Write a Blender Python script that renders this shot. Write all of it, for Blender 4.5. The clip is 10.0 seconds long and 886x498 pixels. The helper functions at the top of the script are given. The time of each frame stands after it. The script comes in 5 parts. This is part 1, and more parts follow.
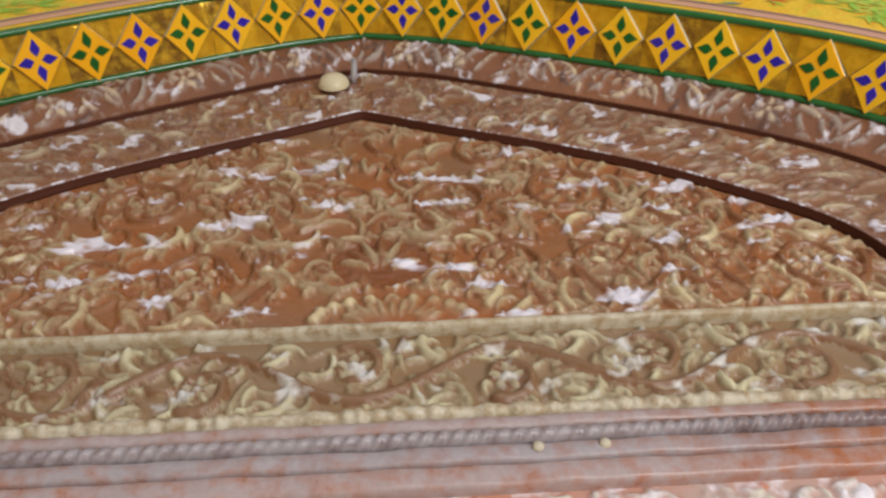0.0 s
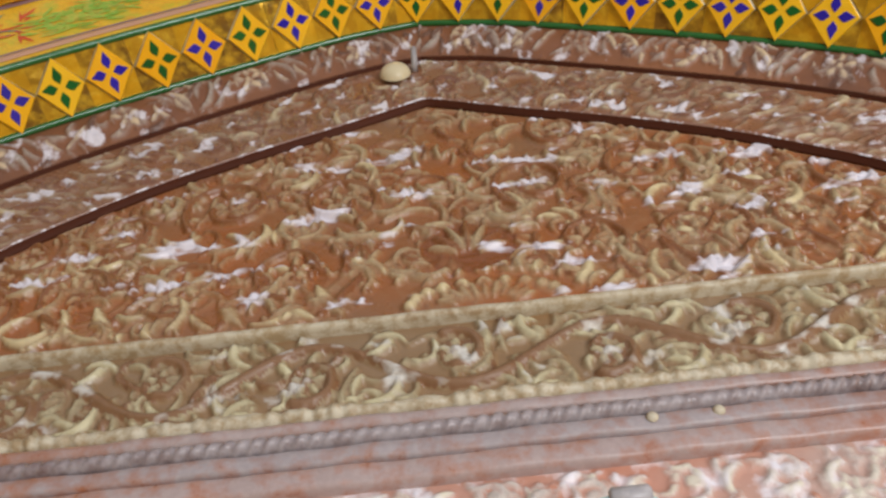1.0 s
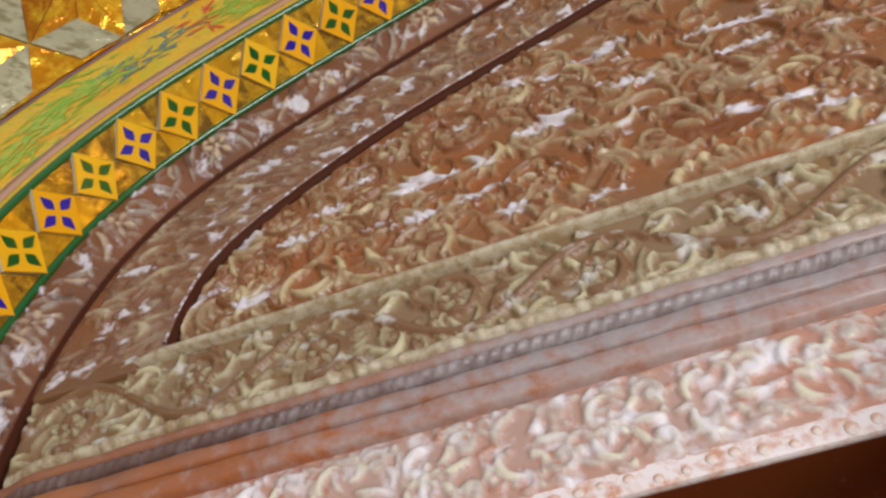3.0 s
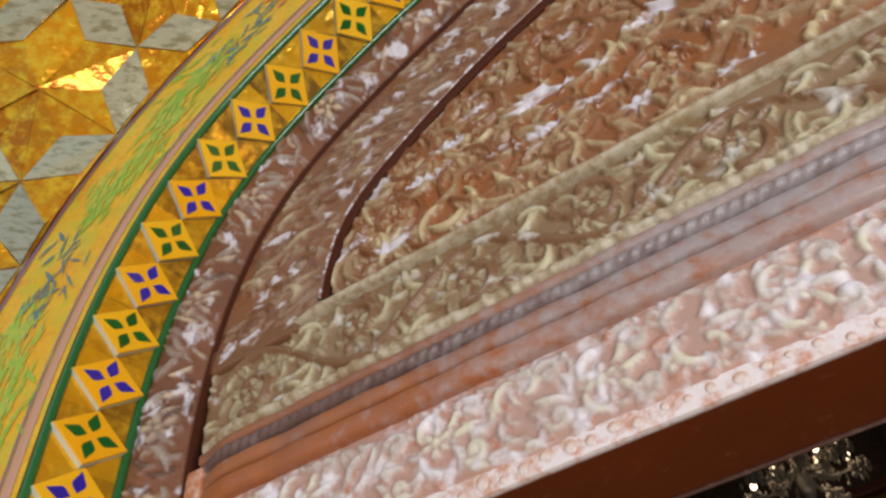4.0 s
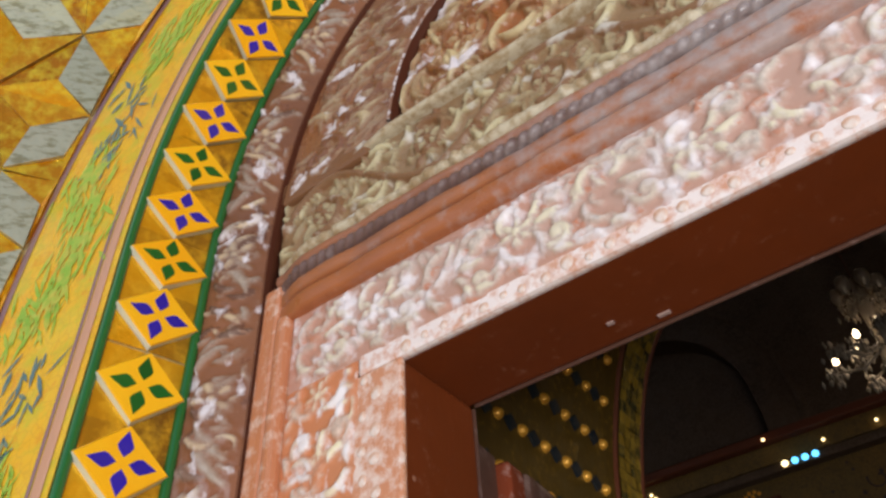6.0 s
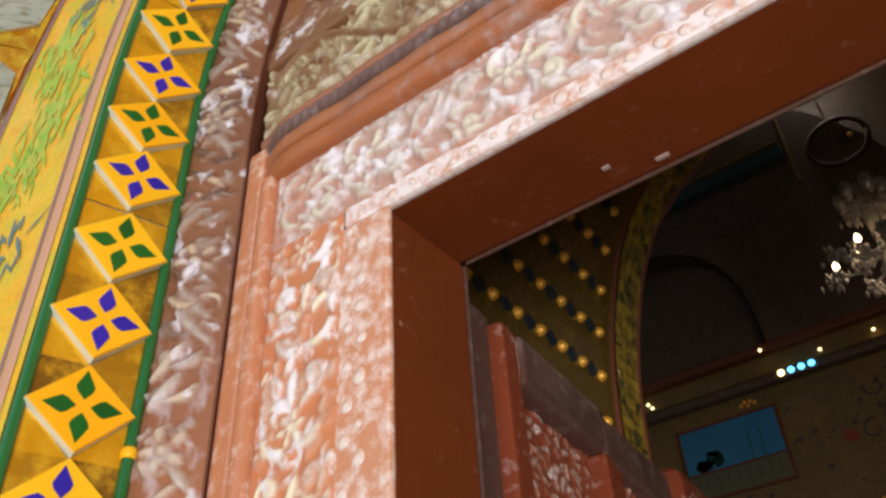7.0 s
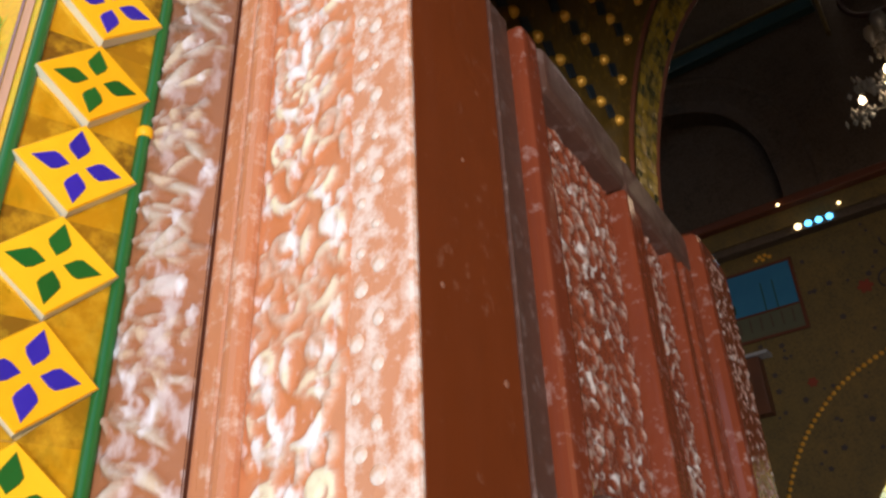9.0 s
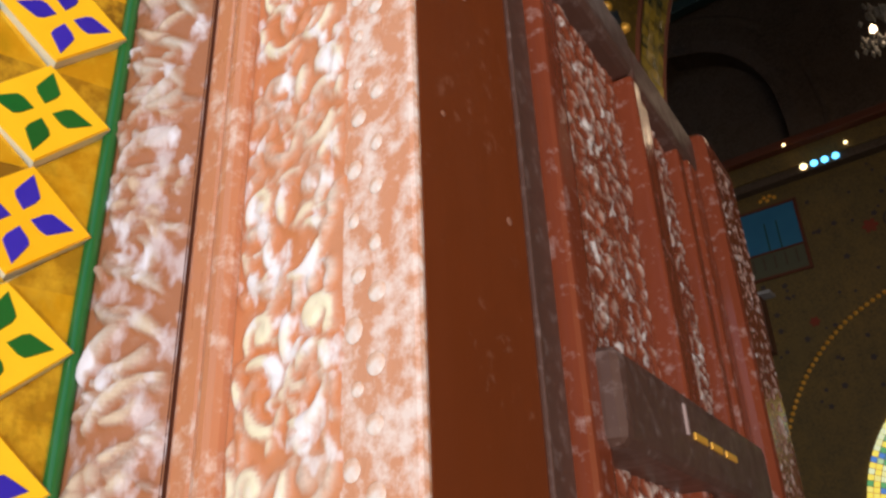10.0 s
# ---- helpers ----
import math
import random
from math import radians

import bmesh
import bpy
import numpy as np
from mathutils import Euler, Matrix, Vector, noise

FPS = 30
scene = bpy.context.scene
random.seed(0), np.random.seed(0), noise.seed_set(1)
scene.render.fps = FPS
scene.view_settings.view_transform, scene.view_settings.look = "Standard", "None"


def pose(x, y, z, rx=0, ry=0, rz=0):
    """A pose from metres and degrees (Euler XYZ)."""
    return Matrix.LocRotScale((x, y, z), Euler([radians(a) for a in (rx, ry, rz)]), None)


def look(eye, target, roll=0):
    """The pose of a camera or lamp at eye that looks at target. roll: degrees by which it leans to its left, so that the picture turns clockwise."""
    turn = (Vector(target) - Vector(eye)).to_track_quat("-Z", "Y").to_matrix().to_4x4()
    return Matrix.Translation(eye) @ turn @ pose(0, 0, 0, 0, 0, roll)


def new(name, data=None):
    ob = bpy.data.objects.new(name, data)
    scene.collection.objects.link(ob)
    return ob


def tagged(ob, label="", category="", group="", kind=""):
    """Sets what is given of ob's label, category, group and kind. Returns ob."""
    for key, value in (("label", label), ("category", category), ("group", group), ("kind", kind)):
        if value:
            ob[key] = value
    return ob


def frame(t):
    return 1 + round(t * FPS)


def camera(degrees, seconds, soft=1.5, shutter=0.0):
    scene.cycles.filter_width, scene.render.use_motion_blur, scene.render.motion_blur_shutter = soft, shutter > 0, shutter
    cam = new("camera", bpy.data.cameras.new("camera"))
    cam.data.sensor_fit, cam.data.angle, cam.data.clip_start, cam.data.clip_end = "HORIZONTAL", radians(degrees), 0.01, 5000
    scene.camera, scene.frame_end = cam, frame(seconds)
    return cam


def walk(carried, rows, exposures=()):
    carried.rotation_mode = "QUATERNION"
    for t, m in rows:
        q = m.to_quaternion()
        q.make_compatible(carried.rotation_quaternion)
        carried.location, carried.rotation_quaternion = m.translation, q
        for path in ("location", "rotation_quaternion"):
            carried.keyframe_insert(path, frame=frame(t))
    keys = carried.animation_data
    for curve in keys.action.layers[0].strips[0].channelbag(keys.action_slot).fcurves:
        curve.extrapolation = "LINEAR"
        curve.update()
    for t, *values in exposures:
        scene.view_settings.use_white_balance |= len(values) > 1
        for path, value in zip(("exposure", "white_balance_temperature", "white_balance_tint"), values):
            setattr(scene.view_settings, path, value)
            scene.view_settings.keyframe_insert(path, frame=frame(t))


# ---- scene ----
cam = camera(57.38, 10.0, soft=2.6)
PATH = [
    (0, 0.0497, -0.4487, 1.7557, 143.66, 3.34, 0.36),
    (0.5, 0.0302, -0.4536, 1.7554, 143.29, 3.61, 2.51),
    (1, 0.0034, -0.4534, 1.7519, 142.86, 3.56, 4.91),
    (1.5, -0.0262, -0.4465, 1.7459, 142.09, 4.01, 7.97),
    (2, -0.0727, -0.4421, 1.7357, 141.43, 4.55, 11.58),
    (2.2, -0.0901, -0.4445, 1.7318, 141.23, 4.84, 12.69),
    (3.3, -0.1330, -0.4315, 1.7236, 140.33, 3.73, 23.05),
    (3.5, -0.1376, -0.4254, 1.7200, 139.83, 3.77, 26.14),
    (4, -0.1545, -0.4264, 1.7151, 138.34, 4.58, 32.22),
    (4.5, -0.1705, -0.4130, 1.7080, 137.28, 4.72, 35.62),
    (5, -0.1862, -0.3958, 1.6985, 135.44, 4.41, 36.99),
    (5.2, -0.1964, -0.3971, 1.6847, 134.94, 4.57, 36.87),
    (6.3, -0.2150, -0.3491, 1.6675, 131.30, 2.62, 36.93),
    (6.5, -0.2218, -0.3417, 1.6622, 130.12, 2.99, 36.88),
    (7, -0.2349, -0.3182, 1.6455, 127.41, 2.84, 37.12),
    (7.5, -0.2503, -0.3015, 1.6217, 125.42, 3.15, 37.23),
    (8, -0.2640, -0.2896, 1.5968, 123.58, 3.16, 37.71),
    (8.5, -0.2742, -0.2737, 1.5665, 121.45, 3.13, 38.30),
    (9, -0.2929, -0.2543, 1.5385, 119.44, 2.33, 38.07),
    (9.5, -0.3076, -0.2345, 1.5147, 117.75, 2.44, 38.24),
    (10, -0.3174, -0.2245, 1.4927, 116.26, 2.32, 38.29),
]
walk(cam, [(t, pose(x, y, z, rx, ry, rz)) for t, x, y, z, rx, ry, rz in PATH],
     exposures=[(0.0, -0.18), (2.0, -0.14), (4.0, -0.18), (5.0, -0.08), (7.0, 0.22), (8.0, 0.46), (9.0, 0.42), (10.0, 0.30)])

# ---- light ----
world = bpy.data.worlds.new("sky")
scene.world = world
world.use_nodes = True
wn = world.node_tree
sky = wn.nodes.new("ShaderNodeTexSky")
sky.sky_type, sky.sun_disc = "NISHITA", False
sky.sun_elevation, sky.sun_rotation = radians(48), radians(200)
wn.nodes["Background"].inputs["Strength"].default_value = 0.1
wn.links.new(sky.outputs[0], wn.nodes["Background"].inputs["Color"])

sun = new("sun", bpy.data.lights.new("sun", "SUN"))
sun.data.energy, sun.data.angle, sun.data.color = 3.0, radians(0.6), (1.0, 0.95, 0.87)
sun.matrix_world = look((4, -9, 11), (2.0, -5.0, 0))


def area_light(name, eye, target, sx, sy, power, colour):
    ob = new(name, bpy.data.lights.new(name, "AREA"))
    ob.data.shape, ob.data.size, ob.data.size_y = "RECTANGLE", sx, sy
    ob.data.energy, ob.data.color = power, colour
    ob.matrix_world = look(eye, target)
    return ob


# daylight through the open front of the porch
area_light("porch_daylight", (1.15, -1.80, 1.05), (-0.3, 0.0, 1.85), 1.2, 0.9, 57.0, (0.95, 0.965, 1.0))


area_light("room_window_daylight", (-0.35, 3.14, 4.95), (-0.5, 1.5, 2.6), 0.18, 0.34, 3.6, (1.0, 0.88, 0.74))
lamp = new("chandelier_light", bpy.data.lights.new("chandelier_light", "POINT"))
lamp.data.energy, lamp.data.color, lamp.data.shadow_soft_size = 1.8, (1.0, 0.75, 0.5), 0.1
lamp.location = (-0.275, 1.93, 2.98)


# ---- materials ----
class Nodes:
    """Short hand for node building."""

    def __init__(self, name, rough=0.5, metal=0.0, spec=0.5):
        self.m = bpy.data.materials.new(name)
        self.m.use_nodes = True
        self.t = self.m.node_tree
        self.b = self.t.nodes["Principled BSDF"]
        self.b.inputs["Roughness"].default_value = rough
        self.b.inputs["Metallic"].default_value = metal
        self.b.inputs["Specular IOR Level"].default_value = spec
        self.co = self.t.nodes.new("ShaderNodeTexCoord").outputs["Object"]

    def add(self, kind, **inputs):
        n = self.t.nodes.new(kind)
        for k, v in inputs.items():
            key = k.replace("_", " ")
            if hasattr(v, "is_output"):
                self.t.links.new(v, n.inputs[key])
            else:
                n.inputs[key].default_value = v
        return n

    def stretched(self, sx, sy, sz):
        n = self.add("ShaderNodeMapping", Vector=self.co)
        n.inputs["Scale"].default_value = (sx, sy, sz)
        return n.outputs[0]

    def noise(self, scale, detail=4.0, rough=0.55, vec=None):
        return self.add("ShaderNodeTexNoise", Vector=vec or self.co, Scale=scale, Detail=detail, Roughness=rough).outputs["Fac"]

    def ramp(self, fac, lo, hi, a=0.0, b=1.0):
        n = self.add("ShaderNodeMapRange", Value=fac)
        for i, v in zip((1, 2, 3, 4), (lo, hi, a, b)):
            n.inputs[i].default_value = v
        return n.outputs[0]

    def math(self, op, a, b):
        n = self.t.nodes.new("ShaderNodeMath")
        n.operation = op
        for i, v in enumerate((a, b)):
            if hasattr(v, "is_output"):
                self.t.links.new(v, n.inputs[i])
            else:
                n.inputs[i].default_value = v
        return n.outputs[0]

    def mix(self, fac, a, b):
        n = self.t.nodes.new("ShaderNodeMix")
        n.data_type = "RGBA"
        for i, v in ((0, fac), (6, a), (7, b)):
            if hasattr(v, "is_output"):
                self.t.links.new(v, n.inputs[i])
            else:
                n.inputs[i].default_value = (*v, 1.0) if i else v
        return n.outputs[2]

    def colour(self, c):
        if hasattr(c, "is_output"):
            self.t.links.new(c, self.b.inputs["Base Color"])
        else:
            self.b.inputs["Base Color"].default_value = (*c, 1.0)

    def rough(self, v):
        self.t.links.new(v, self.b.inputs["Roughness"])

    def bump(self, h, strength=0.3, distance=0.002):
        n = self.add("ShaderNodeBump", Height=h, Strength=strength, Distance=distance)
        self.t.links.new(n.outputs[0], self.b.inputs["Normal"])

    def relief(self):
        n = self.t.nodes.new("ShaderNodeAttribute")
        n.attribute_name = "relief"
        return n.outputs["Fac"]

    def per_object(self):
        return self.t.nodes.new("ShaderNodeObjectInfo").outputs["Random"]

    def per_island(self):
        return self.t.nodes.new("ShaderNodeNewGeometry").outputs["Random Per Island"]


def mat_carved(name, low, low2, high, chip, edge=(0.25, 0.6), chips=(0.62, 0.68), stretch=(9, 9, 9), rough=0.5, grain=60.0, amount=0.9, stem=None, cream=None, wash=0.0):
    """Old carved and painted wood: dark paint and painted-in shade in the hollows, worn paler paint on the raised
    parts, pale flakes for whitewash and gloss glints.
    """
    k = Nodes(name, rough, 0.0, 0.36)
    big, mid, fine = k.noise(7.0), k.noise(grain, 5.0, 0.62), k.noise(260.0, 3.0)
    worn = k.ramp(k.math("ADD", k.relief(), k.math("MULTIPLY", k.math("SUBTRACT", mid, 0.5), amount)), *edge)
    # hollow paint is deepened, so crevice shade sits in its colour
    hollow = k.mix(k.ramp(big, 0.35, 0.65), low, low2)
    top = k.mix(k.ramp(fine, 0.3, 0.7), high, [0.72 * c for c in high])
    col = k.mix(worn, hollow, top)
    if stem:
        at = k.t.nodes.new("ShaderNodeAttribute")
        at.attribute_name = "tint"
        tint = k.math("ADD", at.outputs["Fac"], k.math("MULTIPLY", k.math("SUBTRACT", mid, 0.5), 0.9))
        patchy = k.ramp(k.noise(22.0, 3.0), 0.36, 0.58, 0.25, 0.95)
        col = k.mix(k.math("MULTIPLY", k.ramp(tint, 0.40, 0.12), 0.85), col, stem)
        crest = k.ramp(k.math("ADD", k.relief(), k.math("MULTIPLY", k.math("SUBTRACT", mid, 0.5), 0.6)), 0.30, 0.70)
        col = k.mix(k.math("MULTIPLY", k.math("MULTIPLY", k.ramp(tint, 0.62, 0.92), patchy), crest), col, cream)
    # flaked whitewash; on tympanum and arch strip it also paints varnish highlights
    flake = k.ramp(k.math("ADD", k.noise(1.0, 3.0, 0.5, k.stretched(*stretch)), k.math("MULTIPLY", k.relief(), 0.08)), *chips)
    if wash:        # thicker whitewash on the upright lengths, with the stronger light there painted in
        sep = k.t.nodes.new("ShaderNodeSeparateXYZ")
        k.t.links.new(k.co, sep.inputs[0])
        spots = k.noise(1.0, 3.0, 0.5, k.stretched(80, 80, 46))
        low_down = k.ramp(k.math("ADD", sep.outputs[2], k.math("MULTIPLY", big, 0.3)), 2.20, 1.95)
        col = k.mix(k.math("MULTIPLY", low_down, 0.45), col, k.mix(worn, (0.50, 0.18, 0.075), (0.70, 0.58, 0.47)))
        flake = k.math("MAXIMUM", flake, k.math("MULTIPLY", k.ramp(spots, 0.50, 0.66, 0.0, wash), low_down))
    k.colour(k.mix(flake, col, chip))
    k.rough(k.ramp(mid, 0.3, 0.7, rough - 0.14, rough + 0.18))
    k.bump(k.math("ADD", mid, k.math("MULTIPLY", fine, 0.5)), 0.5, 0.0012)
    return k.m


def mat_paint(name, a, b, dust=None, rough=0.4, dusty=(0.58, 0.72), grain=(40, 40, 4), spec=0.4):
    """Painted plain wood with a faint grain and some dust."""
    k = Nodes(name, rough, 0.0, spec)
    g = k.noise(1.0, 4.0, 0.6, k.stretched(*grain))
    c = k.mix(k.ramp(k.noise(6.0), 0.3, 0.7), a, b)
    if dust:
        c = k.mix(k.ramp(k.math("ADD", k.math("MULTIPLY", k.noise(95.0, 5.0, 0.65), 0.75), k.math("ADD", k.math("MULTIPLY", k.noise(17.0), 0.25), k.math("MULTIPLY", g, 0.10))), *dusty), c, dust)
    k.colour(c)
    k.rough(k.ramp(g, 0.3, 0.7, rough - 0.1, rough + 0.12))
    k.bump(g, 0.25, 0.001)
    return k.m


def mat_glass_tile(name, a, b, rough=0.12, var=0.5, metal=0.0, waves=0.25, spec=0.7, streaks=None):
    """Foil-backed glass inlay; each piece a little different."""
    k = Nodes(name, rough, metal, spec)
    c = k.mix(k.math("ADD", k.math("MULTIPLY", k.per_object(), var), k.math("MULTIPLY", k.noise(45.0), 0.5)), a, b)
    if streaks:
        c = k.mix(k.ramp(k.noise(1.0, 5.0, 0.65, k.stretched(30, 60, 130)), 0.48, 0.62, 0.0, 0.75), c, streaks)
    k.colour(c)
    k.bump(k.noise(60.0), waves, 0.001 + 0.004 * (waves - 0.25))
    return k.m


def mat_facets(name, a, b, c3, rough=0.16, metal=0.55, waves=0.004):
    """Joined mirror-glass facets, told apart by island, with glitter and dark reflections put into the colour."""
    k = Nodes(name, rough, metal, 0.6)
    r = k.per_island()
    c = k.mix(k.ramp(r, 0.2, 0.8), a, b)
    c = k.mix(k.ramp(k.noise(60.0, 5.0, 0.65), 0.44, 0.66, 0.0, 0.75), c, c3)
    k.colour(c)
    k.bump(k.noise(38.0, 3.0, 0.5), 0.6, waves)
    return k.m


def mat_washed(name, bare, bare2, wash):
    """Painted moulding under greyish whitewash, which is thick where the attribute says and worn off elsewhere."""
    k = Nodes(name, 0.36, 0.0, 0.4)
    mid = k.noise(70.0, 4.0, 0.6)
    base = k.mix(k.ramp(k.noise(20.0), 0.35, 0.65), bare, bare2)
    cover = k.ramp(k.math("ADD", k.math("MULTIPLY", k.relief(), 0.55), k.math("MULTIPLY", k.math("SUBTRACT", mid, 0.5), 1.3)), 0.10, 0.62, 0.0, 0.95)
    k.colour(k.mix(cover, base, k.mix(k.ramp(k.noise(200.0), 0.3, 0.7), wash, [0.85 * c for c in wash])))
    k.rough(k.ramp(mid, 0.3, 0.7, 0.25, 0.5))
    k.bump(mid, 0.35, 0.001)
    return k.m


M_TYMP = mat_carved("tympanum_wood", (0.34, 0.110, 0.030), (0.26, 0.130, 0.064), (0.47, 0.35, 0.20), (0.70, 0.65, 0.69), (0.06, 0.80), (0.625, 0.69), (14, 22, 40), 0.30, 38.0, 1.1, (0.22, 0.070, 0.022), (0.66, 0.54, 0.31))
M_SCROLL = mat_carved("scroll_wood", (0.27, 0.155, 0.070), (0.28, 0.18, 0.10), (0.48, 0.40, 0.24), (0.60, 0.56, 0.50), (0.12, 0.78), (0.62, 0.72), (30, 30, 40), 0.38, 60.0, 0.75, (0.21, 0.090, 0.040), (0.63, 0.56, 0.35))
# lintel whitewash is whiter and denser to carry the glossy glare as well
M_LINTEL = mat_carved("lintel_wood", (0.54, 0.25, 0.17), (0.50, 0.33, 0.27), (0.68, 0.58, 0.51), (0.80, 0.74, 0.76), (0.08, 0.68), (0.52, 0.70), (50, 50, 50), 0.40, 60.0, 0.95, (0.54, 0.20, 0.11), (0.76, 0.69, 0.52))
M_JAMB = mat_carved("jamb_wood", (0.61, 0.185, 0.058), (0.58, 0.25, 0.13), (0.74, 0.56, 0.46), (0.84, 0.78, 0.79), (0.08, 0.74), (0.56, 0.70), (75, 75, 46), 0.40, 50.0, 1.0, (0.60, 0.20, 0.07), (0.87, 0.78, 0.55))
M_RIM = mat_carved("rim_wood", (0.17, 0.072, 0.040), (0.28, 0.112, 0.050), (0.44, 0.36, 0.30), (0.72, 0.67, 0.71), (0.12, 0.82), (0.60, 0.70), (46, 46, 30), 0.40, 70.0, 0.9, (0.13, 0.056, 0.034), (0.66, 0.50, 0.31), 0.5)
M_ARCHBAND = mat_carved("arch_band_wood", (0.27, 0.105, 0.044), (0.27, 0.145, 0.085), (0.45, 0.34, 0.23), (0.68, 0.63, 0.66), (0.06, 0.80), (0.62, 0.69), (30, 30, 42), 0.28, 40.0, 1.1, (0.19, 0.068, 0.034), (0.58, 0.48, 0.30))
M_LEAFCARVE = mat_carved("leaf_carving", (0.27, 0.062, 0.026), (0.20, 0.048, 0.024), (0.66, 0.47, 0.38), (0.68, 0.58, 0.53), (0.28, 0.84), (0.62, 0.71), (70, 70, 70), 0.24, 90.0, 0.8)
M_GROOVE = mat_paint("groove_paint", (0.085, 0.024, 0.012), (0.10, 0.03, 0.016), (0.15, 0.06, 0.04), 0.5, (0.70, 0.85), spec=0.2)
M_FILLETLOW = mat_washed("rust_fillet_paint", (0.42, 0.14, 0.048), (0.36, 0.125, 0.055), (0.46, 0.36, 0.34))
M_FILLETMID = mat_washed("grey_fillet_paint", (0.40, 0.145, 0.058), (0.30, 0.13, 0.08), (0.41, 0.355, 0.355))
M_ROPEWASH = mat_washed("rope_wash", (0.17, 0.105, 0.095), (0.13, 0.075, 0.065), (0.39, 0.335, 0.335))
M_FILLETTOP = mat_washed("pink_fillet_paint", (0.37, 0.145, 0.070), (0.30, 0.13, 0.08), (0.45, 0.36, 0.34))
M_JAMBLINE = mat_paint("jamb_moulding_paint", (0.58, 0.22, 0.10), (0.52, 0.21, 0.11), (0.74, 0.56, 0.47), 0.28, (0.55, 0.74), (60, 60, 10))
M_CREAM = mat_paint("ledge_paint", (0.41, 0.30, 0.165), (0.31, 0.21, 0.115), (0.56, 0.49, 0.36), 0.5, (0.46, 0.62), (5, 40, 40))
M_BOARD = mat_paint("oxide_red_board", (0.165, 0.034, 0.008), (0.125, 0.027, 0.007), (0.26, 0.11, 0.065), 0.45, (0.64, 0.84), spec=0.2)
M_EDGE = mat_paint("pale_edge_paint", (0.64, 0.25, 0.12), (0.60, 0.29, 0.17), (0.80, 0.64, 0.57), 0.28, (0.50, 0.66), (70, 70, 20))
# white patches paint the glare onto the lintel's lower edge
M_LINTELEDGE = mat_paint("lintel_edge_glare", (0.66, 0.30, 0.18), (0.64, 0.38, 0.28), (0.86, 0.76, 0.74), 0.24, (0.42, 0.58), (20, 70, 70))
M_LEAFPAINT = mat_paint("leaf_paint", (0.24, 0.051, 0.021), (0.18, 0.040, 0.018), (0.47, 0.31, 0.27), 0.15, (0.59, 0.82), (60, 60, 8))
M_RAIL = mat_paint("dark_rail", (0.085, 0.042, 0.030), (0.10, 0.046, 0.032), (0.23, 0.155, 0.135), 0.4, (0.58, 0.78), (4, 40, 40))
M_GREENBEAD = mat_glass_tile("green_glass_bead", (0.010, 0.10, 0.02), (0.02, 0.15, 0.03), 0.16)
M_TILE = mat_glass_tile("amber_tile", (0.93, 0.38, 0.004), (0.94, 0.56, 0.02), 0.2, 0.6, 0.0, 0.25, 0.35)
M_BLUE = mat_glass_tile("blue_glass", (0.016, 0.009, 0.29), (0.034, 0.017, 0.43), 0.14, 0.5, 0.0, 0.25, 0.5)
M_GREEN = mat_glass_tile("green_glass", (0.004, 0.075, 0.012), (0.008, 0.13, 0.02), 0.14, 0.5, 0.0, 0.25, 0.4)
M_MORTAR = mat_paint("white_mortar", (0.74, 0.71, 0.58), (0.66, 0.60, 0.46), None, 0.5)
M_WASHLINE = mat_paint("chipped_fillet", (0.30, 0.16, 0.11), (0.24, 0.12, 0.08), (0.74, 0.69, 0.72), 0.26, (0.555, 0.63), (14, 40, 40))
M_BEAD = mat_paint("bead_whitewash", (0.70, 0.42, 0.28), (0.65, 0.35, 0.21), (0.80, 0.69, 0.64), 0.34, (0.48, 0.64), (60, 60, 60))
M_AMBERFIELD = mat_facets("amber_mirror_field", (0.80, 0.42, 0.012), (0.26, 0.13, 0.018), (0.98, 0.60, 0.04), 0.18, 0.55)
M_STARAMBER = mat_facets("amber_mirror_star", (1.0, 0.43, 0.004), (0.50, 0.16, 0.003), (1.0, 0.70, 0.04), 0.2, 0.55, 0.006)
M_SILVER = mat_glass_tile("silver_mirror", (0.70, 0.66, 0.46), (0.42, 0.41, 0.28), 0.2, 0.6, 0.45, 0.6, 0.7, (0.26, 0.22, 0.10))
M_PLASTER = mat_paint("wall_plaster", (0.62, 0.47, 0.22), (0.55, 0.42, 0.20), None, 0.7)


def floral_gold():
    k = Nodes("gold_painted_plaster", 0.32, 0.0, 0.6)
    c = k.mix(k.ramp(k.noise(14.0), 0.35, 0.65), (0.92, 0.49, 0.015), (0.90, 0.60, 0.05))
    v = k.add("ShaderNodeTexVoronoi", Vector=k.co, Scale=95.0)
    v.feature = "DISTANCE_TO_EDGE"
    c = k.mix(k.ramp(v.outputs["Distance"], 0.0, 0.09, 0.24, 0.0), c, (0.42, 0.17, 0.03))
    c = k.mix(k.ramp(k.noise(30.0, 4.0, 0.6), 0.48, 0.64, 0.0, 0.75), c, (0.60, 0.56, 0.04))
    c = k.mix(k.ramp(k.noise(48.0, 4.0, 0.6), 0.54, 0.66, 0.0, 0.7), c, (0.80, 0.33, 0.02))
    k.colour(c)
    k.bump(k.noise(80.0), 0.3, 0.001)
    return k.m


M_GOLD = floral_gold()
M_LEAFGREEN = mat_paint("lime_green_paint", (0.26, 0.52, 0.05), (0.38, 0.60, 0.08), (0.62, 0.60, 0.10), 0.4, (0.5, 0.65))
M_LEAFBLUE = mat_paint("slate_blue_paint", (0.10, 0.20, 0.26), (0.14, 0.26, 0.24), (0.40, 0.40, 0.16), 0.4, (0.55, 0.7))
M_PINK = mat_paint("pink_line_paint", (0.66, 0.36, 0.22), (0.60, 0.34, 0.26), None, 0.4)
